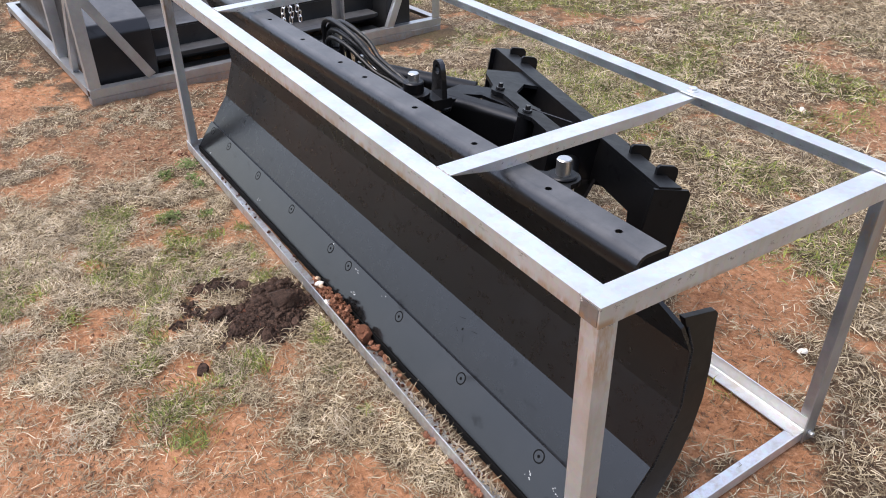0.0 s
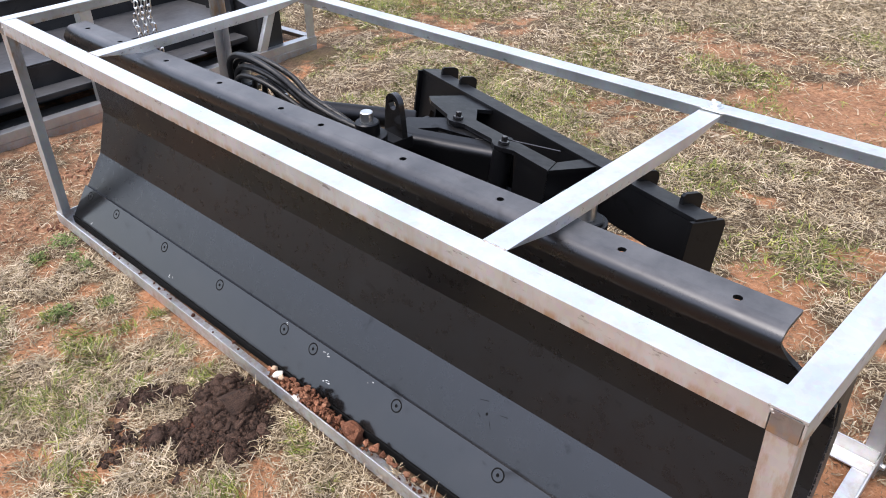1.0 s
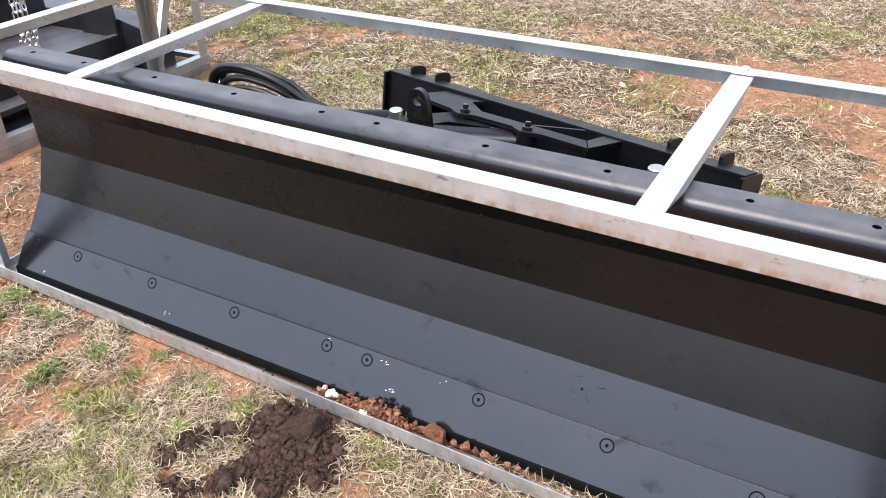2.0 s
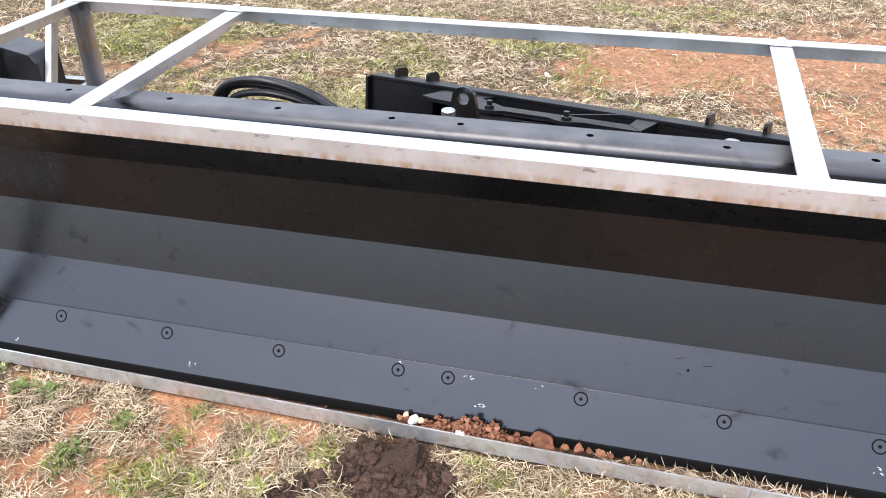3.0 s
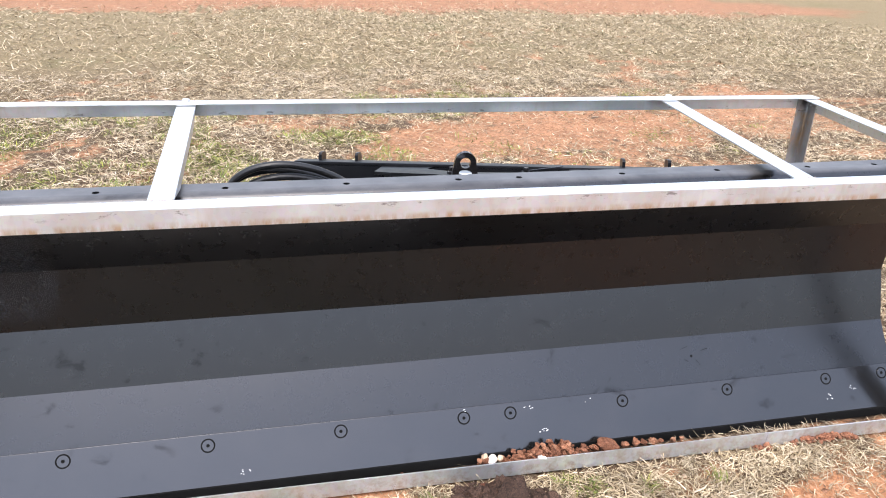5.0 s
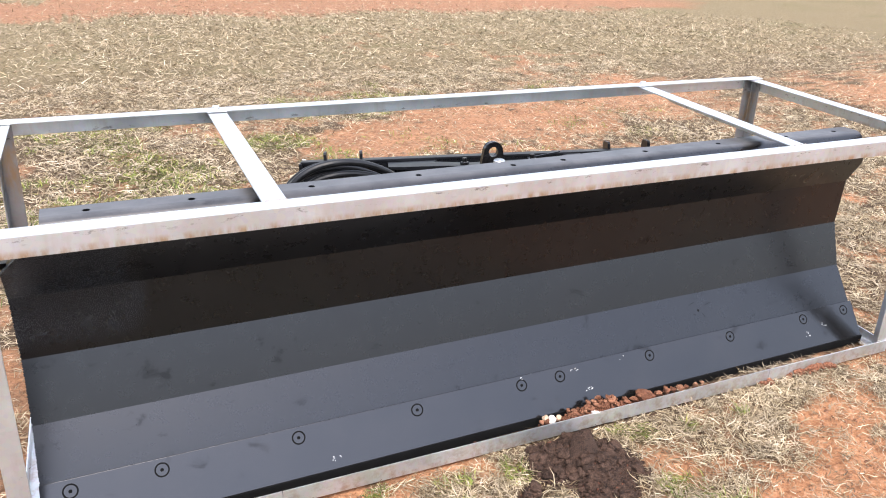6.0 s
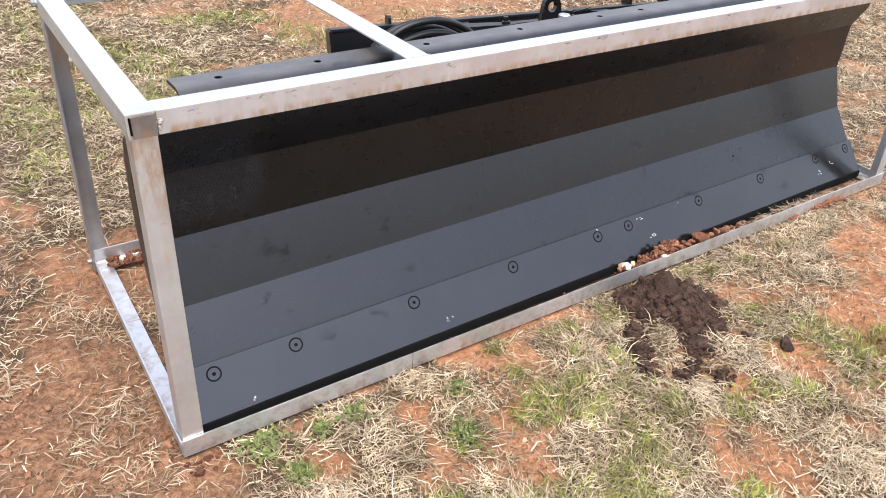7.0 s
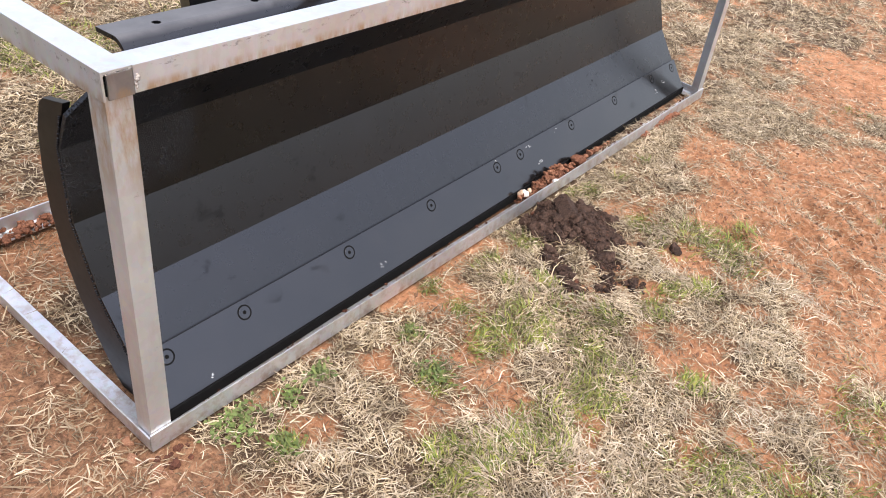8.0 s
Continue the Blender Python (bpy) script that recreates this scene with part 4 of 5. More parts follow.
# the top flange with its row of holes
HOLES = (-1.041, -0.84, -0.584, -0.327, -0.073, 0.072, 0.331, 0.585, 0.842, 1.041)
zt = FRONT[-1][1]
fy0, fy1, hy, hr, half_cell = FRONT[-1][0], 0.24, 0.205, 0.0078, 0.014
xs = [-end_x(zt)] + [v for h in HOLES for v in (h - half_cell, h + half_cell)] + [end_x(zt)]
for i, (xa, xb) in enumerate(zip(xs, xs[1:])):
    for z in (zt, zt - TH):
        if i % 2 == 0:
            bm.faces.new([bm.verts.new(p) for p in ((xa, fy0, z), (xb, fy0, z), (xb, fy1, z), (xa, fy1, z))])
        else:
            cx = (xa + xb) / 2
            square = [(xb, fy1), (cx, fy1), (xa, fy1), (xa, hy), (xa, fy0), (cx, fy0), (xb, fy0), (xb, hy)]
            ring = [(cx + hr * math.cos(radians(45 + 45 * k)), hy + hr * math.sin(radians(45 + 45 * k))) for k in range(8)]
            for k in range(8):
                j = (k + 1) % 8
                bm.faces.new([bm.verts.new((*p, z)) for p in (square[k], square[j], ring[j], ring[k])])
    if i % 2:
        for k in range(8):
            j = (k + 1) % 8
            bm.faces.new([bm.verts.new(p) for p in ((*ring[k], zt), (*ring[j], zt), (*ring[j], zt - TH), (*ring[k], zt - TH))])
    bm.faces.new([bm.verts.new(p) for p in ((xa, fy1, zt), (xb, fy1, zt), (xb, fy1, zt - TH), (xa, fy1, zt - TH))])
for s in (-1, 1):
    e = s * end_x(zt)
    bm.faces.new([bm.verts.new(p) for p in ((e, fy0, zt), (e, fy1, zt), (e, fy1, zt - TH), (e, fy0, zt - TH))])
bmesh.ops.remove_doubles(bm, verts=bm.verts[:], dist=0.0004)
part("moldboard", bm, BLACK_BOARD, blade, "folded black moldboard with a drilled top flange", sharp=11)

# cutting edge: a bolted plate, bevelled along its top and foot
E0, E1 = Vector((0.0555, 0.0225)), Vector((0.1265, 0.1235))
ed = (E1 - E0).normalized()
en = Vector((-ed.y, ed.x))
outline = [E0, E1, E1 - en * 0.009, E0 - en * 0.011]
bm = prism(bmesh.new(), [tuple(p) for p in outline], lambda u, v, w: (w, u, v), -HALF - 0.002, HALF + 0.002)
rounded(bm, 0.0009, 2)
part("cutting_edge", bm, BLACK_EDGE, blade, "bolted black cutting edge, scuffed and scraped")
# an added near-black strip stands in for the shade below the edge
part("foot_strip", rounded(box(-HALF, HALF, 0.0535, 0.058, 0.0045, 0.03, 0), 0.001), HOLLOW, blade, "near-black strip that paints in the shade under the cutting edge")
tilt = math.degrees(math.atan2(ed.y, ed.x))
# pale scrapes in the paint
scr = random.Random(21)
for x, up, n in ((-0.58, 0.03, 7), (0.15, 0.05, 9), (0.115, 0.104, 5), (0.275, 0.107, 2), (-0.06, 0.114, 2), (0.99, 0.05, 6), (1.07, 0.07, 5), (-1.09, 0.02, 4)):
    bm = bmesh.new()
    for k in range(n):
        u, v = x + scr.uniform(-0.012, 0.012), up + scr.uniform(-0.007, 0.007)
        a, b2 = scr.uniform(0.001, 0.0035), scr.uniform(0.0006, 0.0015)
        turn = scr.uniform(-0.6, 0.9)
        pts = []
        for du, dv in ((-a, -b2 * 0.4), (a * 0.2, -b2), (a, 0), (a * 0.1, b2)):
            pts.append((u + du * math.cos(turn) - dv * math.sin(turn), v + du * math.sin(turn) + dv * math.cos(turn)))
        prism(bm, pts, lambda p, q, w: (p, *(E0 + ed * q + en * w)), 0.0, 0.0004)
    tagged(part("paint_scrape", bm, SCRAPE, blade, "pale scrape in the paint"), kind="stuff")
# a knocked spot with scratches in the face above the edge
spot, up = Vector((0.1752, 0.178)), Vector((0.077, 0.11)).normalized()
out = Vector((-up.y, up.x))
bm = bmesh.new()
prism(bm, [(0.0032 * math.cos(k * 0.7854), 0.0036 * math.sin(k * 0.7854)) for k in range(8)], lambda u, v, w: (0.594 + u, *(spot + up * v + out * w)), -0.001, 0.0005)
for u0, v0, u1, v1 in ((-0.03, 0.02, -0.008, 0.026), (0.012, -0.012, 0.022, -0.026), (0.03, 0.012, 0.05, 0.016), (-0.022, -0.008, -0.012, -0.014)):
    prism(bm, [(u0, v0), (u1, v1), (u1, v1 + 0.0014), (u0, v0 + 0.001)], lambda u, v, w: (0.594 + u, *(spot + up * v + out * w)), -0.001, 0.0003)
tagged(part("paint_scrape", bm, HOLLOW, blade, "dark knock and scratches in the paint"), kind="stuff")
BOLTS = (-1.156, -0.971, -0.663, -0.358, -0.054, 0.067, 0.373, 0.679, 0.987, 1.170)
bolt_at = E1 - ed * 0.0250


def plow_bolt():
    """A flush bolt: a dished head with a hexagon socket inside a dark ring."""
    bm = bmesh.new()
    seg = 28
    rings = ((0.0134, -0.004), (0.0134, 0.0002), (0.0128, 0.0006), (0.0042, 0.0006), (0.0038, -0.002))
    loops = [[bm.verts.new((r * math.cos(2 * math.pi * k / seg), r * math.sin(2 * math.pi * k / seg), h)) for k in range(seg)] for r, h in rings]
    for a, b in zip(loops, loops[1:]):
        for k in range(seg):
            bm.faces.new((a[k], a[(k + 1) % seg], b[(k + 1) % seg], b[k]))
    bm.faces.new(loops[-1])
    bm.faces.new(loops[0][::-1])
    return bm


def ring_plate(r0, r1, z0, z1, seg=28):
    bm = bmesh.new()
    loops = [[bm.verts.new((r * math.cos(2 * math.pi * k / seg), r * math.sin(2 * math.pi * k / seg), h)) for k in range(seg)] for r, h in ((r0, z0), (r0, z1), (r1, z1), (r1, z0))]
    for a, b in zip(loops, loops[1:] + loops[:1]):
        for k in range(seg):
            bm.faces.new((a[k], a[(k + 1) % seg], b[(k + 1) % seg], b[k]))
    return bm


head_mesh = mesh_of("plow_bolt", plow_bolt(), BLACK_EDGE)
# groove and socket are solid near-black pieces, their depth shade put into the colour
ring_mesh = mesh_of("groove", ring_plate(0.0131, 0.0162, -0.001, 0.0006), HOLLOW)
sock_bm = bmesh.new()
rod(sock_bm, (0, 0, -0.004), (0, 0, 0.0009), 0.0042, 6)
sock_mesh = mesh_of("socket", sock_bm, HOLLOW)
for bx in BOLTS:
    b = new("plow_bolt", head_mesh)
    b.parent = blade
    b.matrix_basis = pose(bx, bolt_at.x, bolt_at.y, tilt)
    for nm, me in (("groove", ring_mesh), ("socket", sock_mesh)):
        g = new(nm, me)
        g.parent = b

# end plates behind both ends of the moldboard
REAR_EDGE = [(0.314, 0.52), (0.327, 0.44), (0.331, 0.35), (0.318, 0.26), (0.29, 0.18), (0.25, 0.1), (0.205, 0.03), (0.19, 0.012)]
front_edge = [(0.074, 0.007), (0.136, 0.108), (0.212, 0.219), (0.259, 0.359), (0.254, 0.505), (0.226, 0.572), (0.212, 0.6)]
for s in (-1, 1):
    w0, w1 = sorted((s * (HALF - 0.014), s * (HALF - 0.001)))
    bm = prism(bmesh.new(), front_edge + ([(0.276, 0.586), (0.29, 0.574)] if s < 0 else [(0.302, 0.579), (0.312, 0.568)]) + REAR_EDGE, lambda u, v, w: (w, u, v), w0, w1)
    rounded(bm, 0.0015, 2)
    end = part("end_plate", bm, BLACK, blade, "curved black end plate")
    bead = bmesh.new()
    rnd = random.Random(4 + s)
    for k in range(110):
        t = k / 109 * 4.0
        i = min(int(t), 3)
        p = Vector(front_edge[i + 1]).lerp(Vector(front_edge[i + 2] if i + 2 < 6 else front_edge[5]), t - i) if i < 4 else Vector(front_edge[5])
        bmesh.ops.create_icosphere(bead, subdivisions=1, radius=rnd.uniform(0.002, 0.003),
                                   matrix=Matrix.Translation((s * (HALF + 0.0005), p.x + 0.002, p.y + rnd.uniform(-0.002, 0.002))))
    tagged(part("weld_bead", bead, BLACK, end, "lumpy painted weld bead", sharp=80), kind="stuff")
# three upright ribs on the back
for rx in (-0.72, 0.0, 0.72):
    rib = [(0.262, 0.12), (0.262, 0.36), (0.268, 0.5), (0.215, 0.62), (0.19, 0.675), (0.235, 0.68), (0.3, 0.56), (0.335, 0.4), (0.33, 0.2)]
    part("rib", rounded(prism(bmesh.new(), rib, lambda u, v, w: (w, u, v), rx - 0.006, rx + 0.006), 0.001), BLACK, blade)
part("back_tube", rounded(box(-1.19, 1.19, 0.262, 0.34, 0.30, 0.38, 0), 0.006, 3), BLACK, blade)

# pivot brackets on the back of the blade: middle, and one for each angling cylinder
def bracket(cx, cy, z, reach, pin_top, pin_r, width, collar=0.008):
    c = loc(cx, cy, z)
    pts = [(c.x - width, 0.264), (c.x - width * 0.85, c.y - 0.05)] + arc(c.x, c.y, reach, 200, -20, 12) + [(c.x + width * 0.85, c.y - 0.05), (c.x + width, 0.264)]
    part("pivot_bracket", slab(pts, z - 0.014, z, 0.002), BLACK, blade)
    part("pivot_bracket", slab(pts, z - 0.13, z - 0.116, 0.002), BLACK, blade)
    bm = bmesh.new()
    rod(bm, (c.x, c.y, z - 0.15), (c.x, c.y, pin_top), pin_r, 28, 0.0025)
    part("pivot_pin", bm, STEEL, blade, "bright zinc-plated pivot pin")
    bm = bmesh.new()
    rod(bm, (c.x, c.y, z), (c.x, c.y, z + collar), pin_r * 1.9, 28, 0.003)
    part("collar", bm, BLACK, blade)
    bm = bmesh.new()
    rod(bm, (c.x, c.y, z - 0.112), (c.x, c.y, z - 0.02), pin_r * 1.6, 24, 0.002)
    part("bush", bm, STEEL, blade, "bright steel rod eye")
    return c


bracket(1.248, 0.405, 0.585, 0.05, 0.645, 0.0165, 0.1, 0.034)
right_pin = bracket(1.878, 0.455, 0.56, 0.045, 0.61, 0.019, 0.1)
left_pin = bracket(0.655, 0.44, 0.56, 0.045, 0.61, 0.019, 0.1)

# lifting ear with its hole
bm = bmesh.new()
outer = [(0.04, -0.085), (0.034, -0.03)] + arc(0, 0, 0.029, 0, 180, 12) + [(-0.034, -0.03), (-0.04, -0.085), (0.0, -0.085)]
inner_n = len(outer)
inner = []
for u, v in outer:
    a = math.atan2(v, u)
    inner.append((0.0145 * math.cos(a), 0.0145 * math.sin(a)))
lo_o, lo_i, hi_o, hi_i = ([bm.verts.new((u, w, v)) for u, v in ring] for ring, w in ((outer, -0.008), (inner, -0.008), (outer, 0.008), (inner, 0.008)))
for k in range(inner_n):
    j = (k + 1) % inner_n
    for quad in ((lo_o[k], lo_o[j], lo_i[j], lo_i[k]), (hi_o[k], hi_i[k], hi_i[j], hi_o[j]), (lo_o[k], hi_o[k], hi_o[j], lo_o[j]), (lo_i[k], lo_i[j], hi_i[j], hi_i[k])):
        bm.faces.new(quad)
part("lifting_ear", bm, BLACK_EDGE, blade, "black steel lifting ear with a round hole", Matrix.Translation(loc(1.268, 0.484, 0.646)) @ pose(0, 0, 0, 0, 0, -8))
part("ear_base", slab([tuple(loc(*p, 0).xy) for p in ((1.222, 0.435), (1.305, 0.44), (1.31, 0.505), (1.222, 0.50))], 0.535, 0.566, 0.003), BLACK, blade)

# the swing arm: a bent plate from the middle pin back to the carrier, open in the middle
a0, a1 = Vector((1.205, 0.530)), Vector((1.515, 0.636))
along = (a1 - a0).normalized()
inward = Vector((-along.y, along.x))
profile = [(0.0, 0.30)] + [(0.024 - 0.024 * math.cos(radians(k * 15)), 0.509 + 0.024 * math.sin(radians(k * 15))) for k in range(7)] + [(0.052, 0.533), (0.052, 0.521), (0.026, 0.521), (0.012, 0.507), (0.012, 0.30)]
part("swing_arm", prism(bmesh.new(), profile, lambda u, v, w: loc(*(a0 + along * w + inward * u), v), 0.0, (a1 - a0).length), BLACK, blade, "black swing arm with a rolled front edge", sharp=40)
for name, pts, z0, z1 in (("swing_arm_plate", ((1.165, 0.56), (1.20, 0.585), (1.232, 0.606), (1.265, 0.648), (1.385, 0.662), (1.50, 0.69), (1.46, 0.73), (1.25, 0.725), (1.15, 0.64)), 0.517, 0.529),
                          ("swing_arm_plate", ((1.165, 0.56), (1.205, 0.532), (1.252, 0.548), (1.245, 0.60), (1.20, 0.60)), 0.518, 0.5315),
                          ("swing_arm_web", ((1.16, 0.60), (1.172, 0.60), (1.172, 0.71), (1.16, 0.71)), 0.30, 0.515),
                          ("swing_arm_web", ((1.20, 0.71), (1.47, 0.715), (1.47, 0.727), (1.20, 0.722)), 0.30, 0.515),
                          ("swing_arm_floor", ((1.17, 0.55), (1.50, 0.65), (1.46, 0.72), (1.18, 0.71)), 0.30, 0.312)):
    part(name, slab([tuple(loc(*p, 0).xy) for p in pts], z0, z1, 0.002), BLACK, blade)

# quick-attach carrier, turned against the blade and leaning
unskew = pose(0, 0, 0, 0, 0, -math.degrees(math.atan(SKEW)))
carrier_m = unskew @ pose(0.189, 0.8666, 0.508, -10, -2.54, -18.1)
flange_m = carrier_m.inverted() @ unskew @ pose(0.199, 0.879, 0.512, -10, -2.54, -15.3)
half_plate = [(0.0, 0.0), (0.64, 0.0), (0.64, -0.42), (0.565, -0.42), (0.565, -0.18), (0.54, -0.105), (0.33, -0.105), (0.30, -0.18), (0.30, -0.42), (0.0, -0.42)]
sheet = half_plate + [(max(-u, -0.622), v) for u, v in half_plate[::-1]][1:-1]
carrier = part("quick_attach_plate", rounded(prism(bmesh.new(), sheet, lambda u, v, w: (u, w, v), -0.05, -0.04), 0.0015), BLACK, blade, "long black quick-attach plate with upright tabs", carrier_m)
part("top_lip", slab(((-0.627, -0.052), (0.645, -0.052), (0.645, 0.012), (-0.627, 0.012)), 0.0, 0.011, 0.002), BLACK, carrier)
for x0, x1 in ((-0.627, -0.56), (-0.305, 0.305), (0.56, 0.645)):
    part("foot_lip", slab(((x0, -0.052), (x1, -0.052), (x1, 0.012), (x0, 0.012)), -0.43, -0.42, 0.002), BLACK, carrier)
for tx in (-0.548, -0.428, 0.425, 0.565):
    tab = [(-0.02, -0.004), (0.042, -0.06), (0.042, 0.018)] + arc(0.024, 0.018, 0.018, 0, 90, 5) + [(-0.014, 0.036), (-0.02, 0.03)]
    bm = prism(bmesh.new(), tab, lambda u, v, w: (w, u, v), tx - 0.005, tx + 0.005)
    part("tab", rounded(bm, 0.001), BLACK, carrier, "upright black tab")
side = [(-0.066, 0.006), (0.03, 0.006), (0.038, -0.006), (0.03, -0.32), (-0.02, -0.42), (-0.066, -0.42)]
for s in (-0.632, 0.64):
    part("side_plate", rounded(prism(bmesh.new(), side, lambda u, v, w: (w, u, v), s, s + 0.01), 0.001), BLACK, carrier)
FLANGE = [(-0.354, -0.172), (-0.30, -0.198), (-0.165, -0.222), (-0.14, -0.24), (-0.116, -0.248), (-0.092, -0.24), (-0.07, -0.224), (0.055, -0.222), (0.08, -0.24),
          (0.103, -0.248), (0.126, -0.24), (0.15, -0.222), (0.297, -0.23), (0.25, -0.165), (-0.10, -0.17), (-0.2, -0.1), (-0.16, -0.004), (-0.345, -0.004)]
for z0 in (-0.014, -0.14):
    part("carrier_flange", slab(FLANGE, z0, z0 + 0.011, 0.0015), BLACK, carrier, "", flange_m)
    part("carrier_flange", slab(((0.2985, -0.2285), (0.302, -0.07), (0.34, -0.004), (0.24, -0.004), (0.2515, -0.164)), z0, z0 + 0.011, 0.0015), BLACK, carrier, "", flange_m)
part("carrier_web", slab(((0.16, -0.217), (0.293, -0.225), (0.292, -0.215), (0.16, -0.207)), -0.129, -0.014, 0.001), BLACK, carrier, "", flange_m)
part("carrier_web", slab(((0.294, -0.225), (0.299, -0.068), (0.336, -0.004), (0.325, -0.004), (0.289, -0.068), (0.284, -0.215)), -0.129, -0.014, 0.001), BLACK, carrier, "", flange_m)
part("carrier_web", slab(((-0.335, -0.16), (-0.325, -0.16), (-0.318, -0.004), (-0.328, -0.004)), -0.129, -0.014, 0.001), BLACK, carrier, "", flange_m)
for px, py in ((-0.116, -0.219), (0.103, -0.219)):
    bm = bmesh.new()
    rod(bm, (px, py, -0.129), (px, py, -0.0145), 0.026, 20, 0.002)
    part("boss", bm, BLACK, carrier, "", flange_m)
    bm = bmesh.new()
    rod(bm, (px, py, -0.0025), (px, py, 0.006), 0.0145, 6, 0.001)
    rod(bm, (px, py, 0.005), (px, py, 0.019), 0.008, 14, 0.0015)
    part("nut", bm, BLACK_EDGE, carrier, "hexagon nut on a stud", flange_m)
bm = bmesh.new()
rod(bm, (0.09, -0.205, 0.006), (0.22, -0.13, 0.012), 0.0018, 8)
part("cotter_wire", bm, BLACK_EDGE, carrier, "", flange_m)

# angling cylinders
for pin, far in ((right_pin, loc(1.6, 0.74, 0.45)), (left_pin, loc(1.02, 0.8, 0.43))):
    a = Vector((pin.x, pin.y, pin.z - 0.065))
    bm = bmesh.new()
    rod(bm, a, a.lerp(far, 0.35), 0.014, 16, 0.001)
    part("cylinder_rod", bm, STEEL, blade, "bright chrome cylinder rod")
    bm = bmesh.new()
    rod(bm, a.lerp(far, 0.3), far, 0.032, 24, 0.003)
    part("cylinder_barrel", bm, BLACK, blade)

# hydraulic hoses looped over the left bracket
for k, (dx, dy, dz, thin) in enumerate(((0, 0, 0, 1.0), (-0.012, 0.022, -0.020, 0.9), (0.012, 0.012, -0.034, 1.0), (0.03, -0.006, -0.052, 0.85), (0.0, 0.04, -0.012, 0.9))):
    pts = [(0.655 + dx, 0.40 + dy, 0.52), (0.655 + dx, 0.395 + dy, 0.60 + dz), (0.675 + dx, 0.385 + dy, 0.645 + dz), (0.72 + dx, 0.378 + dy, 0.676 + dz), (0.784 + dx, 0.375 + dy, 0.687 + dz),
           (0.85 + dx, 0.385 + dy, 0.675 + dz), (0.91 + dx, 0.40 + dy, 0.648 + dz), (0.97 + dx, 0.415 + dy * 0.7, 0.61 + dz * 0.8), (1.06 + dx * 0.5, 0.435 + dy * 0.6, 0.575 + dz * 0.4),
           (1.17, 0.455 + dy * 0.7, 0.553 - 0.006 * k), (1.25, 0.52 + dy * 0.5, 0.50)]
    part("hydraulic_hose", pipe([loc(*p) for p in pts], 0.009 * thin, 7, 12), HOSE, blade, "looped black rubber hydraulic hose")
for k in range(2):
    pts = [(0.73 + 0.05 * k, 0.43, 0.50), (0.735 + 0.05 * k, 0.42, 0.58), (0.77 + 0.04 * k, 0.42, 0.61), (0.81 + 0.05 * k, 0.44, 0.57), (0.82 + 0.05 * k, 0.46, 0.49)]
    part("hydraulic_hose", pipe([loc(*p) for p in pts], 0.0085, 6, 12), HOSE, blade, "looped black rubber hydraulic hose")
for p in ((0.80, 0.45, 0.56), (0.88, 0.42, 0.57)):
    c = loc(*p)
    bm = bmesh.new()
    rod(bm, c - Vector((0, 0, 0.09)), c, 0.012, 6, 0.001)
    rod(bm, c - Vector((0, 0, 0.02)), c + Vector((0, 0, 0.02)), 0.009, 14, 0.001)
    part("hose_fitting", bm, STEEL, blade, "bright steel hose fitting")


# ---------------------------------------------------------------- soil and stones
def clod_mesh(name, seed, material, sub=3, rough=0.34):
    bm = bmesh.new()
    bmesh.ops.create_icosphere(bm, subdivisions=sub, radius=1.0)
    off = Vector((seed * 3.1, seed * 1.7, seed * 0.9))
    for v in bm.verts:
        d = noise.noise(v.co * 1.1 + off) * rough * 1.4 + noise.noise(v.co * 2.6 + off) * rough * 0.9
        d += noise.noise(v.co * 6.0 + off) * rough * 0.55
        v.co *= 1.0 + d
        v.co.z *= 0.8
    # broken faces
    cuts = random.Random(seed)
    for k in range(10):
        face = Vector((cuts.gauss(0, 1), cuts.gauss(0, 1), cuts.gauss(0, 1))).normalized()
        depth = cuts.uniform(0.5, 0.8)
        for v in bm.verts:
            over = v.co.dot(face) - depth
            if over > 0:
                v.co -= face * over * 0.85
    return mesh_of(name, bm, material, 12)


RED = [clod_mesh("clay_clod", k + 1, CLAY_LUMP) for k in range(6)]
DARK = [clod_mesh("soil_clod", k + 11, DARK_SOIL) for k in range(4)]
PALE = clod_mesh("stone", 31, STONE, 3, 0.2)
TAN = clod_mesh("stone", 32, TAN_STONE, 3, 0.3)
pick = random.Random(8)


def ground_at(x, y):
    return float(height_at(np.array([x]), np.array([y]))[0])


def lumps(x, y, z, size, seed, sub_n, material, flat=0.8):
    """Uneven rounded lumps, each an own island of one mesh."""
    bm = bmesh.new()
    bmesh.ops.create_icosphere(bm, subdivisions=sub_n, radius=1.0)
    bm.verts.ensure_lookup_table()
    base, tri = np.array([v.co[:] for v in bm.verts]), np.array([[v.index for v in f.verts] for f in bm.faces])
    bm.free()
    r, n = np.random.default_rng(seed), len(x)
    d = np.ones((n, len(base)))
    for k, a in ((1.3, 0.2), (2.6, 0.2), (5.0, 0.2), (9.0, 0.2)):
        w = r.normal(0, k, (n, 3))
        d += a * np.sin(base @ w.T + r.uniform(0, 6.28, n)).T
    v = base[None] * d[..., None] * size[:, None, None] * np.stack([r.uniform(0.8, 1.2, n), r.uniform(0.7, 1.0, n), np.full(n, flat)], -1)[:, None, :]
    a = r.uniform(0, 6.28, n)
    c, sn = np.cos(a)[:, None], np.sin(a)[:, None]
    v = np.stack([v[..., 0] * c - v[..., 1] * sn, v[..., 0] * sn + v[..., 1] * c, v[..., 2]], -1) + np.stack([x, y, z], -1)[:, None, :]
    t = tri[None] + (np.arange(n) * len(base))[:, None, None]
    return arrays_mesh("lumps", v.reshape(-1, 3), np.zeros((0, 4), int), t.reshape(-1, 3), material, False)


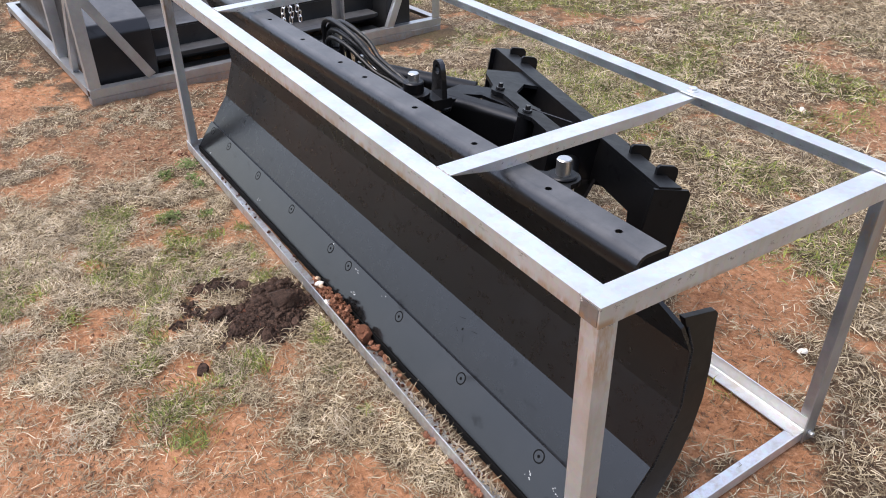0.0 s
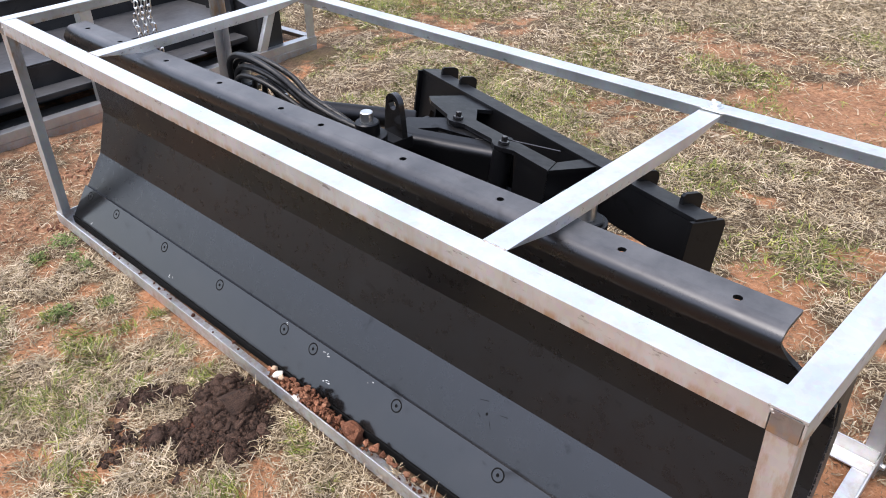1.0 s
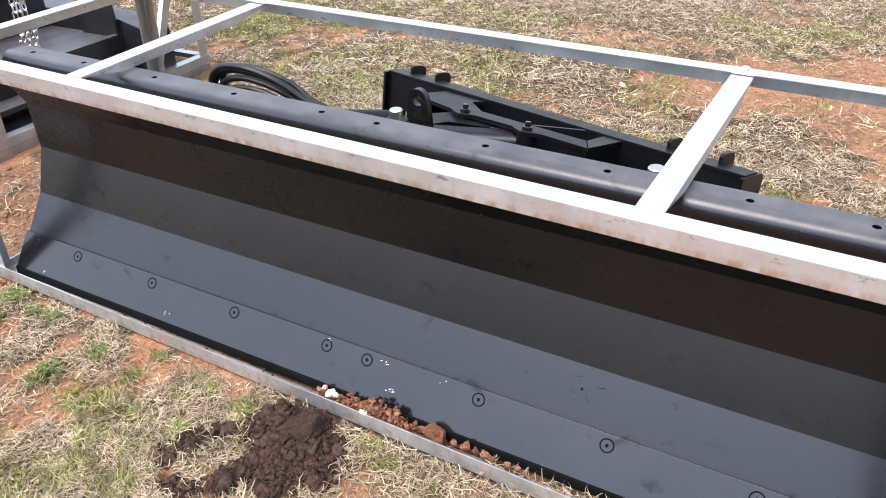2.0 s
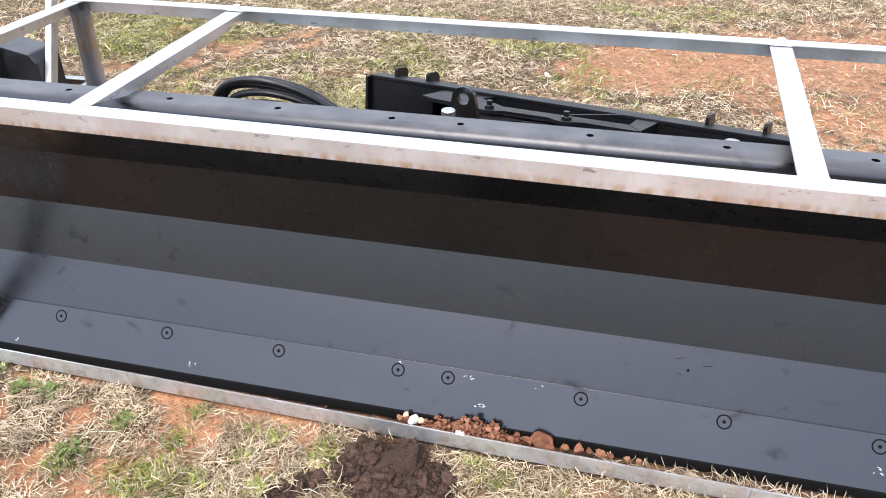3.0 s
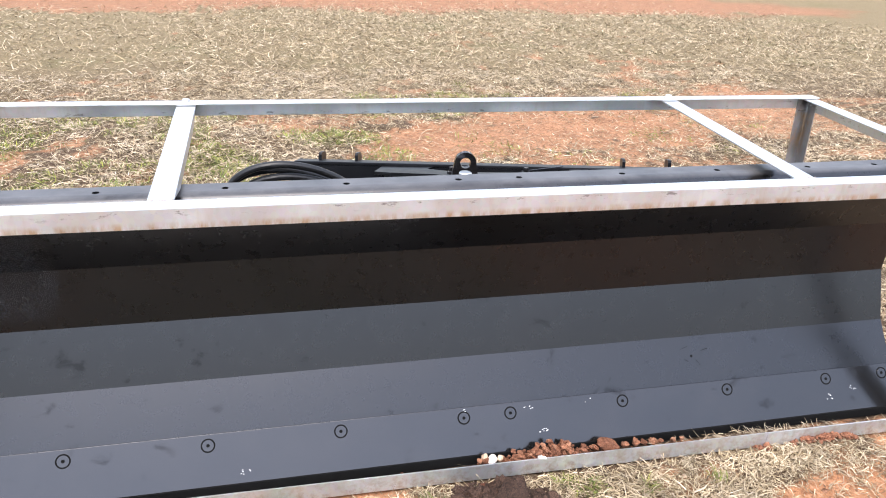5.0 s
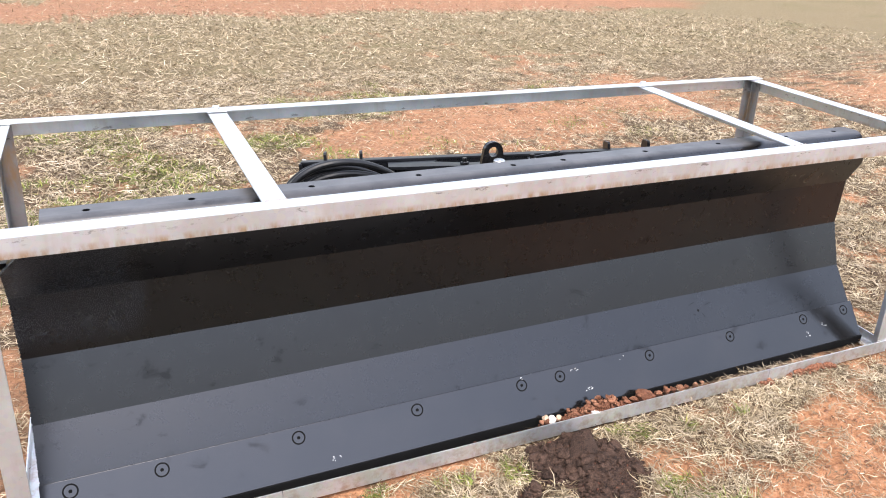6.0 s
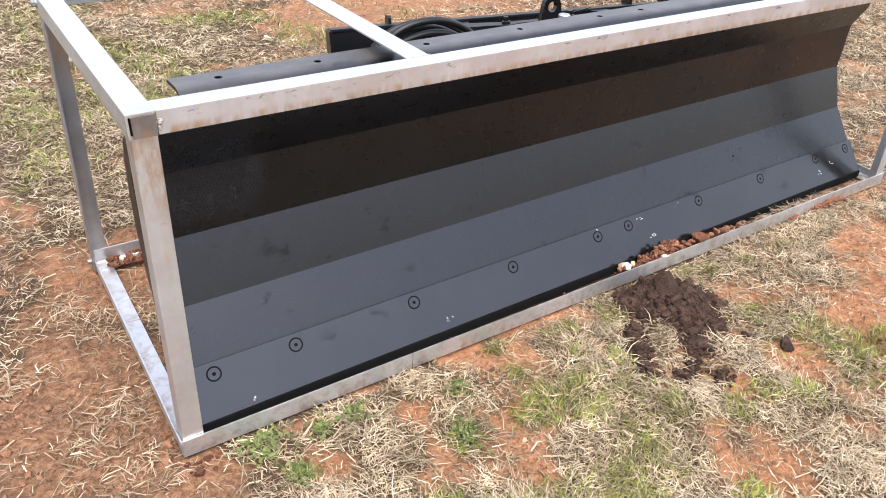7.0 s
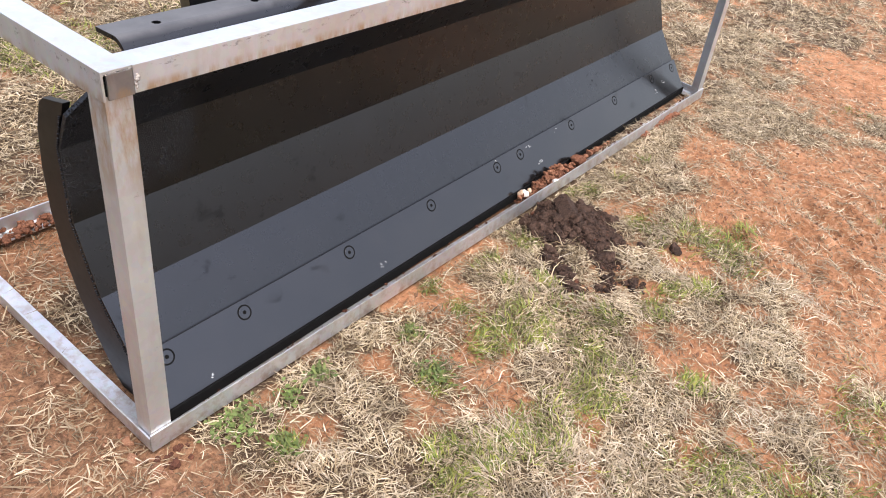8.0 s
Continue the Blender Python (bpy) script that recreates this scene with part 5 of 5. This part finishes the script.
def lay(name, me, x, y, z, r, label, category, group, squash=0.8):
    ob = new(name, me)
    ob.matrix_basis = pose(x, y, z + r * squash * 0.55, pick.uniform(-25, 25), pick.uniform(-25, 25), pick.uniform(0, 360)) @ Matrix.Diagonal((r, r * pick.uniform(0.75, 1.0), r * squash, 1))
    return tagged(ob, label, category, group)


for k in range(150):
    f = pick.random()
    x = 1.275 + 0.30 * f
    if 1.50 < x:
        continue
    crown = 1 - abs(x - 1.40) / 0.17
    layer = pick.random() * max(0.0, crown)
    lay("clay_clod", pick.choice(RED), x, pick.uniform(0.01, 0.048), 0.012 + 0.048 * layer, pick.uniform(0.0045, 0.0105), "crumbly lump of dry red clay in the crate rail", "clay clod", "red clay lumps in the rail")
for x, r in ((1.52, 0.012), (1.63, 0.016), (1.655, 0.011), (1.68, 0.013), (1.70, 0.009), (1.735, 0.01), (1.76, 0.008), (1.235, 0.011), (1.22, 0.009), (1.60, 0.012)):
    lay("clay_clod", pick.choice(RED), x, 0.036, 0.024, r, "crumbly lump of dry red clay in the crate rail", "clay clod", "red clay lumps in the rail")
lay("clay_clod", RED[2], 1.557, 0.034, 0.018, 0.032, "large lump of dry red clay in the crate rail", "clay clod", "red clay lumps in the rail", 0.75)
lay("stone", PALE, 1.252, 0.036, 0.02, 0.015, "small white quartz stone among red clay lumps", "stone", "stones in the rail")
lay("stone", TAN, 1.233, 0.04, 0.026, 0.011, "small tan stone among red clay lumps", "stone", "stones in the rail", 1.2)
lay("stone", TAN, 1.272, 0.036, 0.026, 0.011, "small tan stone among red clay lumps", "stone", "stones in the rail")
lay("stone", PALE, 1.368, 0.012, 0.034, 0.014, "pale stone chip among red clay lumps", "stone", "stones in the rail", 0.6)
for x, y, r in CLODS:
    lay("soil_clod", DARK[int(x * 10) % 4], x, y, ground_at(x, y), r, "round clod of dark soil on bare clay", "soil clod", "loose soil clods")
for x, y, r in ((1.72, -0.06, 0.009), (2.295, 1.02, 0.018), (1.21, 2.55, 0.02), (0.62, -0.3, 0.008)):
    lay("stone", TAN if r < 0.01 else PALE, x, y, ground_at(x, y), r, "small pale stone lying in the grass", "stone", "stones in the grass", 0.6)
# clay stuck to the foot of the front rail
r4 = np.random.default_rng(15)
for x0, x1, n, h in ((1.95, 2.0, 20, 0.012), (2.06, 2.26, 110, 0.022)):
    u = r4.random(n)
    cx, cz = x0 + (x1 - x0) * u, h * np.sin(math.pi * u) ** 0.5 * r4.random(n)
    me = lumps(cx, 0.0015 - 0.012 * r4.random(n) * (1 - cz / 0.03), cz - 0.001, r4.uniform(0.003, 0.008, n), 16, 2, RED_CLAY, 0.7)
    tagged(new("clay_lumps", me), "red clay crumbs stuck on the galvanised bottom rail", "clay", "", "stuff")

# the heap of dark soil dug up in front of the crate
heap = thing("soil_heap", pose(1.24, -0.15, 0), "heap of freshly dug dark crumbly soil on the grass", "soil heap")


def heap_height(x, y):
    return sum(h * np.exp(-((x - px) ** 2 + (y - py) ** 2) / (r * r) * 1.3) for px, py, r, h in LOBES)


hx, hy2 = np.meshgrid(np.arange(0.94, 1.45, 0.005), np.arange(-0.45, -0.004, 0.005))
hz = 0.72 * heap_height(hx, hy2) * (0.2 + 2.2 * (fractal(hx, hy2, 0.05, 41) - 0.3)) + (fractal(hx, hy2, 0.022, 43, 3) - 0.5) * 0.026
hz = hz + height_at(hx, hy2) - 0.013
idx = np.arange(hx.size).reshape(hx.shape)
q = np.stack([idx[:-1, :-1], idx[:-1, 1:], idx[1:, 1:], idx[1:, :-1]], -1).reshape(-1, 4)
mound = new("mound", arrays_mesh("mound", np.stack([hx - 1.24, hy2 + 0.15, hz], -1).reshape(-1, 3), q, np.zeros((0, 3), int), DARK_SOIL))
mound.parent = heap
ico = bmesh.new()
bmesh.ops.create_icosphere(ico, subdivisions=1, radius=1.0)
ico.verts.ensure_lookup_table()
iv = np.array([v.co[:] for v in ico.verts])
it = np.array([[v.index for v in f.verts] for f in ico.faces])
ico.free()


LOBE_SHARE = np.array([r * r * (h + 0.012) for px, py, r, h in LOBES])
LOBE_SHARE = LOBE_SHARE / LOBE_SHARE.sum()


def crumbs(n, size0, size1, seed, wide=0.72, material=DARK_SOIL):
    r = np.random.default_rng(seed)
    lobe = np.array(LOBES)[r.choice(len(LOBES), n, p=LOBE_SHARE)]
    x = lobe[:, 0] + r.normal(0, wide, n) * lobe[:, 2]
    y = np.minimum(lobe[:, 1] + r.normal(0, wide, n) * lobe[:, 2], -0.012)
    s = size0 + (size1 - size0) * r.random(n) ** 2.2
    z = height_at(x, y) - 0.008 + heap_height(x, y) * 0.85 + s * 0.3
    v = iv[None] * (1 + r.normal(0, 0.33, (n, len(iv), 1))) * s[:, None, None] * np.array([1, 1, 0.8])
    a = r.uniform(0, 6.28, n)
    c, sn = np.cos(a)[:, None], np.sin(a)[:, None]
    v = np.stack([v[..., 0] * c - v[..., 1] * sn, v[..., 0] * sn + v[..., 1] * c, v[..., 2]], -1)
    v += np.stack([x - 1.24, y + 0.15, z], -1)[:, None, :]
    t = it[None] + (np.arange(n) * len(iv))[:, None, None]
    return arrays_mesh("loose_soil", v.reshape(-1, 3), np.zeros((0, 4), int), t.reshape(-1, 3), material, False)


for n, s0, s1, seed, wide, soil in ((9000, 0.001, 0.0042, 1, 0.68, DARK_SOIL), (3600, 0.001, 0.005, 4, 1.25, DARK_SOIL), (450, 0.0015, 0.005, 6, 0.7, DAMP_CLAY)):
    ob = new("loose_soil", crumbs(n, s0, s1, seed, wide, soil))
    ob.parent = heap
    tagged(ob, "dark soil crumbs", "", "", "stuff")
# the lumps that make up the heap, and the one large sod on top of it
r5 = np.random.default_rng(19)
for n, s0, s1, wide, soil, seed in ((2200, 0.003, 0.008, 0.72, DARK_SOIL, 51), (300, 0.007, 0.0125, 0.6, DARK_SOIL, 52), (60, 0.011, 0.019, 0.55, DARK_SOIL, 54), (90, 0.003, 0.008, 0.68, DAMP_CLAY, 53)):
    lobe = np.array(LOBES)[r5.choice(len(LOBES), n, p=LOBE_SHARE)]
    cx, cy = lobe[:, 0] + r5.normal(0, wide, n) * lobe[:, 2], np.minimum(lobe[:, 1] + r5.normal(0, wide, n) * lobe[:, 2], -0.014)
    size = s0 + (s1 - s0) * r5.random(n) ** 1.6
    keep = r5.random(n) < np.clip(3.0 * fractal(cx, cy, 0.045, 161, 2) - 0.65, 0.1, 1)
    cx, cy, size = cx[keep], cy[keep], size[keep]
    cz = height_at(cx, cy) - 0.006 + heap_height(cx, cy) * 0.78 + size * 0.3
    ob = new("crumbly_soil", lumps(cx - 1.24, cy + 0.15, cz, size, seed, 3 if s1 > 0.01 else 2, soil))
    ob.parent = heap
    tagged(ob, "crumbly lumps of moist soil", "", "", "stuff")
sod = new("sod", clod_mesh("sod", 27, DARK_SOIL, 5, 0.22))
sod.parent = heap
sod.matrix_basis = pose(0.022, 0.052, 0.026, 14, -8, 30) @ Matrix.Diagonal((0.058, 0.046, 0.046, 1))
tagged(sod, "large sod of dark soil")


# fine red crumbs between the lumps in the rail
r3 = np.random.default_rng(5)
n = 1500
cx = np.clip(r3.normal(1.39, 0.1, n), 1.22, 1.78)
cy = r3.uniform(0.008, 0.05, n)
size = 0.0012 + 0.0042 * r3.random(n) ** 2
cz = 0.006 + 0.046 * np.clip(1 - np.abs(cx - 1.40) / 0.17, 0.1, 1) * r3.random(n)
v = iv[None] * (1 + r3.normal(0, 0.3, (n, len(iv), 1))) * size[:, None, None] + np.stack([cx, cy, cz], -1)[:, None, :]
t = it[None] + (np.arange(n) * len(iv))[:, None, None]
tagged(new("clay_crumbs", arrays_mesh("clay_crumbs", v.reshape(-1, 3), np.zeros((0, 4), int), t.reshape(-1, 3), RED_CLAY, False)), "fine red clay crumbs lying in the crate rail", "soil", "", "stuff")


# straw and crumbs caught between the rail and the blade
n = 420
x, y = np.clip(rng.normal(2.02, 0.22, n), 1.7, 2.44), rng.uniform(0.01, 0.045, n)
blades("caught_straw", x, y, rng.uniform(0.012, 0.05, n), rng.uniform(0.001, 0.0024, n), np.abs(rng.normal(0.12, 0.2, n)), rng.uniform(0.012, 0.024, n),
       STALK, "dry straw caught behind the bottom rail", 0.9)
n = 260
cx, cy = np.concatenate([r3.uniform(1.7, 2.44, 200), r3.uniform(0.1, 1.2, 60)]), r3.uniform(0.01, 0.047, n)
tagged(new("caught_soil", lumps(cx, cy, np.full(n, 0.006), r3.uniform(0.0015, 0.0065, n), 61, 1, DAMP_CLAY)), "damp clay crumbs caught behind the bottom rail", "soil", "", "stuff")


n = 160
cx, cy = r3.uniform(0.02, 0.34, n), r3.uniform(0.715, 0.762, n)
tagged(new("clay_lumps", lumps(cx, cy, RISE + 0.004 + 0.014 * r3.random(n), r3.uniform(0.003, 0.009, n), 62, 2, RED_CLAY)), "red clay crumbs lying on the rear bottom rail", "clay", "", "stuff")


x, y = sow(24000, -1.2, 3.2, -1.1, 1.1, lambda x, y: np.clip((0.55 - cover_at(x, y)) * 2.2, 0.02, 1))
n = len(x)
r2 = np.random.default_rng(77)
size = 0.001 + 0.0042 * r2.random(n) ** 3
v = iv[None] * (1 + r2.normal(0, 0.34, (n, len(iv), 1))) * size[:, None, None]
v = v + np.stack([x, y, height_at(x, y) + size * 0.3], -1)[:, None, :]
t = it[None] + (np.arange(n) * len(iv))[:, None, None]
tagged(new("loose_clay", arrays_mesh("loose_clay", v.reshape(-1, 3), np.zeros((0, 4), int), t.reshape(-1, 3), CLAY_CRUMB, False)), "fine red clay crumbs on bare ground", "soil", "", "stuff")
x, y = sow(1500, -0.75, 0.0, -0.4, 0.95, lambda x, y: np.clip(5 * fractal(x, y, 0.16, 191) - 2.4, 0.03, 1))
size = 0.003 + 0.010 * r2.random(len(x)) ** 3
tagged(new("clay_lumps", lumps(x, y, height_at(x, y) + size * 0.2, size, 63, 2, CLAY_CRUMB)), "dug clay lumps beside the crate", "soil", "", "stuff")
DAMP = [clod_mesh("soil_clod", k + 41, DAMP_CLAY, 3, 0.45) for k in range(3)]
for k in range(30):
    a, d = pick.uniform(0, 6.28), abs(pick.gauss(0, 0.022))
    px, py = 0.026 + d * math.cos(a), -0.008 - 0.8 * abs(d * math.sin(a))
    lay("soil_clod", pick.choice(DAMP), px, py, -0.016, pick.uniform(0.003, 0.008) if k else 0.012, "damp reddish soil clod beside the crate corner", "soil clod", "soil clods at the crate corner")


# ---------------------------------------------------------------- the second crate, behind
far_m = pose(-0.74, -0.24, 0, 0, 0, 93.6)
crate2 = thing("shipping_crate", far_m, "weathered grey steel crate with braces around a black attachment", "crate")
part("skid", rounded(box(0.0, 2.1, 0.0, 0.06, -0.01, 0.034, 0), 0.003), GALV_DULL, crate2)
part("skid", rounded(box(0.0, 2.1, 1.9, 1.96, -0.01, 0.034, 0), 0.003), GALV_DULL, crate2)
part("bottom_rail", angle_bar((0, -0.002, 0.078), (2.1, -0.002, 0.078), Y, NZ, 0.05, 0.042), GALV_GREY, crate2)
part("bottom_rail", angle_bar((0, 1.96, 0.078), (2.1, 1.96, 0.078), NY, NZ, 0.05, 0.042), GALV_GREY, crate2)
part("bottom_rail", angle_bar((-0.002, 0.05, 0.08), (-0.002, 1.9, 0.08), X, NZ, 0.045, 0.042), GALV_GREY, crate2)
part("bottom_rail", angle_bar((2.102, 0.05, 0.08), (2.102, 1.9, 0.08), NX, NZ, 0.045, 0.042), GALV_GREY, crate2)
for px, py, dx, dy in ((0.004, 0.004, X, Y), (0.80, 0.004, X, Y), (2.095, 0.004, NX, Y), (0.004, 0.6, X, Y)):
    part("post", angle_bar((px, py, 0.079), (px, py, 0.98), dx, dy, 0.055, 0.05), GALV_GREY, crate2)
part("brace", angle_bar((0.29, 0.006, 0.08), (0.03, 0.006, 0.52), (1, 0, 0.5), Y, 0.045, 0.03), GALV_GREY, crate2)
part("brace", angle_bar((1.71, 0.006, 0.08), (1.92, 0.006, 0.56), (1, 0, -0.4), Y, 0.045, 0.03), GALV_GREY, crate2)
part("brace", angle_bar((0.006, 0.32, 0.08), (0.006, 0.05, 0.52), (0, 1, 0.5), X, 0.045, 0.03), GALV_GREY, crate2)

bucket = thing("bucket_attachment", far_m @ pose(0, 0, 0.0), "dusty black steel bucket attachment inside a grey crate", "attachment")
shell = [(0.08, 0.004), (0.08, 0.30), (0.115, 0.35), (0.75, 0.47), (1.8, 0.5), (1.8, 0.004)]
part("side_box", rounded(prism(bmesh.new(), shell, lambda u, v, w: (w, u, v), 0.06, 0.37), 0.008, 3), BLACK_FAR, bucket)
part("side_box", rounded(prism(bmesh.new(), [(0.04, 0.004), (0.04, 0.26), (0.07, 0.3), (0.2, 0.325), (1.8, 0.36), (1.8, 0.004)], lambda u, v, w: (w, u, v), 1.735, 1.9), 0.01, 3), BLACK_FAR, bucket)
part("lip", rounded(box(0.37, 1.735, 0.2, 0.212, 0.08, 0.25, 0), 0.003), BLACK_FAR, bucket)
part("lip_fold", rounded(box(0.37, 1.735, 0.2, 0.235, 0.25, 0.26, 0), 0.003), BLACK_FAR, bucket)
part("tray_floor", rounded(box(0.38, 1.73, 0.212, 0.7, 0.235, 0.246, 0), 0.002), BLACK_FAR, bucket)
part("back_wall", rounded(box(0.38, 1.73, 0.7, 0.712, 0.02, 0.42, 0), 0.003), BLACK_FAR, bucket)
part("back_wall_cap", rounded(box(0.38, 1.73, 0.69, 0.75, 0.42, 0.43, 0), 0.003), BLACK_FAR, bucket)
part("front_beam", rounded(box(0.37, 1.7, 0.085, 0.2, 0.13, 0.155, 0), 0.006, 2), BLACK_FAR, bucket)
part("front_beam", rounded(box(0.37, 1.73, 0.06, 0.21, 0.004, 0.05, 0), 0.006, 2), BLACK_FAR, bucket)
fin = [(0.2, 0.246), (0.44, 0.246), (0.41, 0.56), (0.36, 0.66), (0.28, 0.66), (0.23, 0.56)]
part("lug_plate", rounded(prism(bmesh.new(), fin, lambda u, v, w: (w, u, v), 1.705, 1.725), 0.002), BLACK_FAR, bucket)
part("cheek_plate", rounded(prism(bmesh.new(), [(0.2, 0.02), (0.2, 0.26), (0.7, 0.42), (0.7, 0.02)], lambda u, v, w: (w, u, v), 0.372, 0.384), 0.002), BLACK_FAR, bucket)
part("foot_step", rounded(box(1.12, 1.40, 0.02, 0.086, 0.143, 0.155, 0), 0.004, 2), BLACK_FAR, bucket)

chain = thing("chain", pose(-0.88, 0.88, 0.2), "bright zinc chain hanging in a doubled loop", "chain")
link_bm = bmesh.new()
ring_pts = [(0.011 * math.cos(t) * (1.0), 0, 0.011 * math.sin(t) + (0.008 if math.sin(t) > 0 else -0.008)) for t in [2 * math.pi * k / 16 for k in range(16)]]
loops = []
for k, p in enumerate(ring_pts):
    a, b = Vector(ring_pts[k - 1]), Vector(ring_pts[(k + 1) % 16])
    d = (b - a).normalized()
    s = Vector((0, 1, 0))
    u = d.cross(s)
    loops.append([link_bm.verts.new(Vector(p) + 0.0035 * (s * math.cos(2 * math.pi * j / 6) + u * math.sin(2 * math.pi * j / 6))) for j in range(6)])
for k in range(16):
    a, b = loops[k], loops[(k + 1) % 16]
    for j in range(6):
        link_bm.faces.new((a[j], a[(j + 1) % 6], b[(j + 1) % 6], b[j]))
link_mesh = mesh_of("link", link_bm, CHAIN, 60)
for strand, (dy, lean) in enumerate(((0.0, 0.0), (0.05, -0.045), (-0.045, 0.03))):
    for k in range(16):
        ln = new("link", link_mesh)
        ln.parent = chain
        ln.matrix_basis = pose(0.01 * math.sin(k), dy + lean * k / 16 + 0.006 * math.sin(k * 1.7 + strand), 0.012 + k * 0.0295, 8 * math.sin(k * 2.1), 6, 90 * (k % 2) + 20)
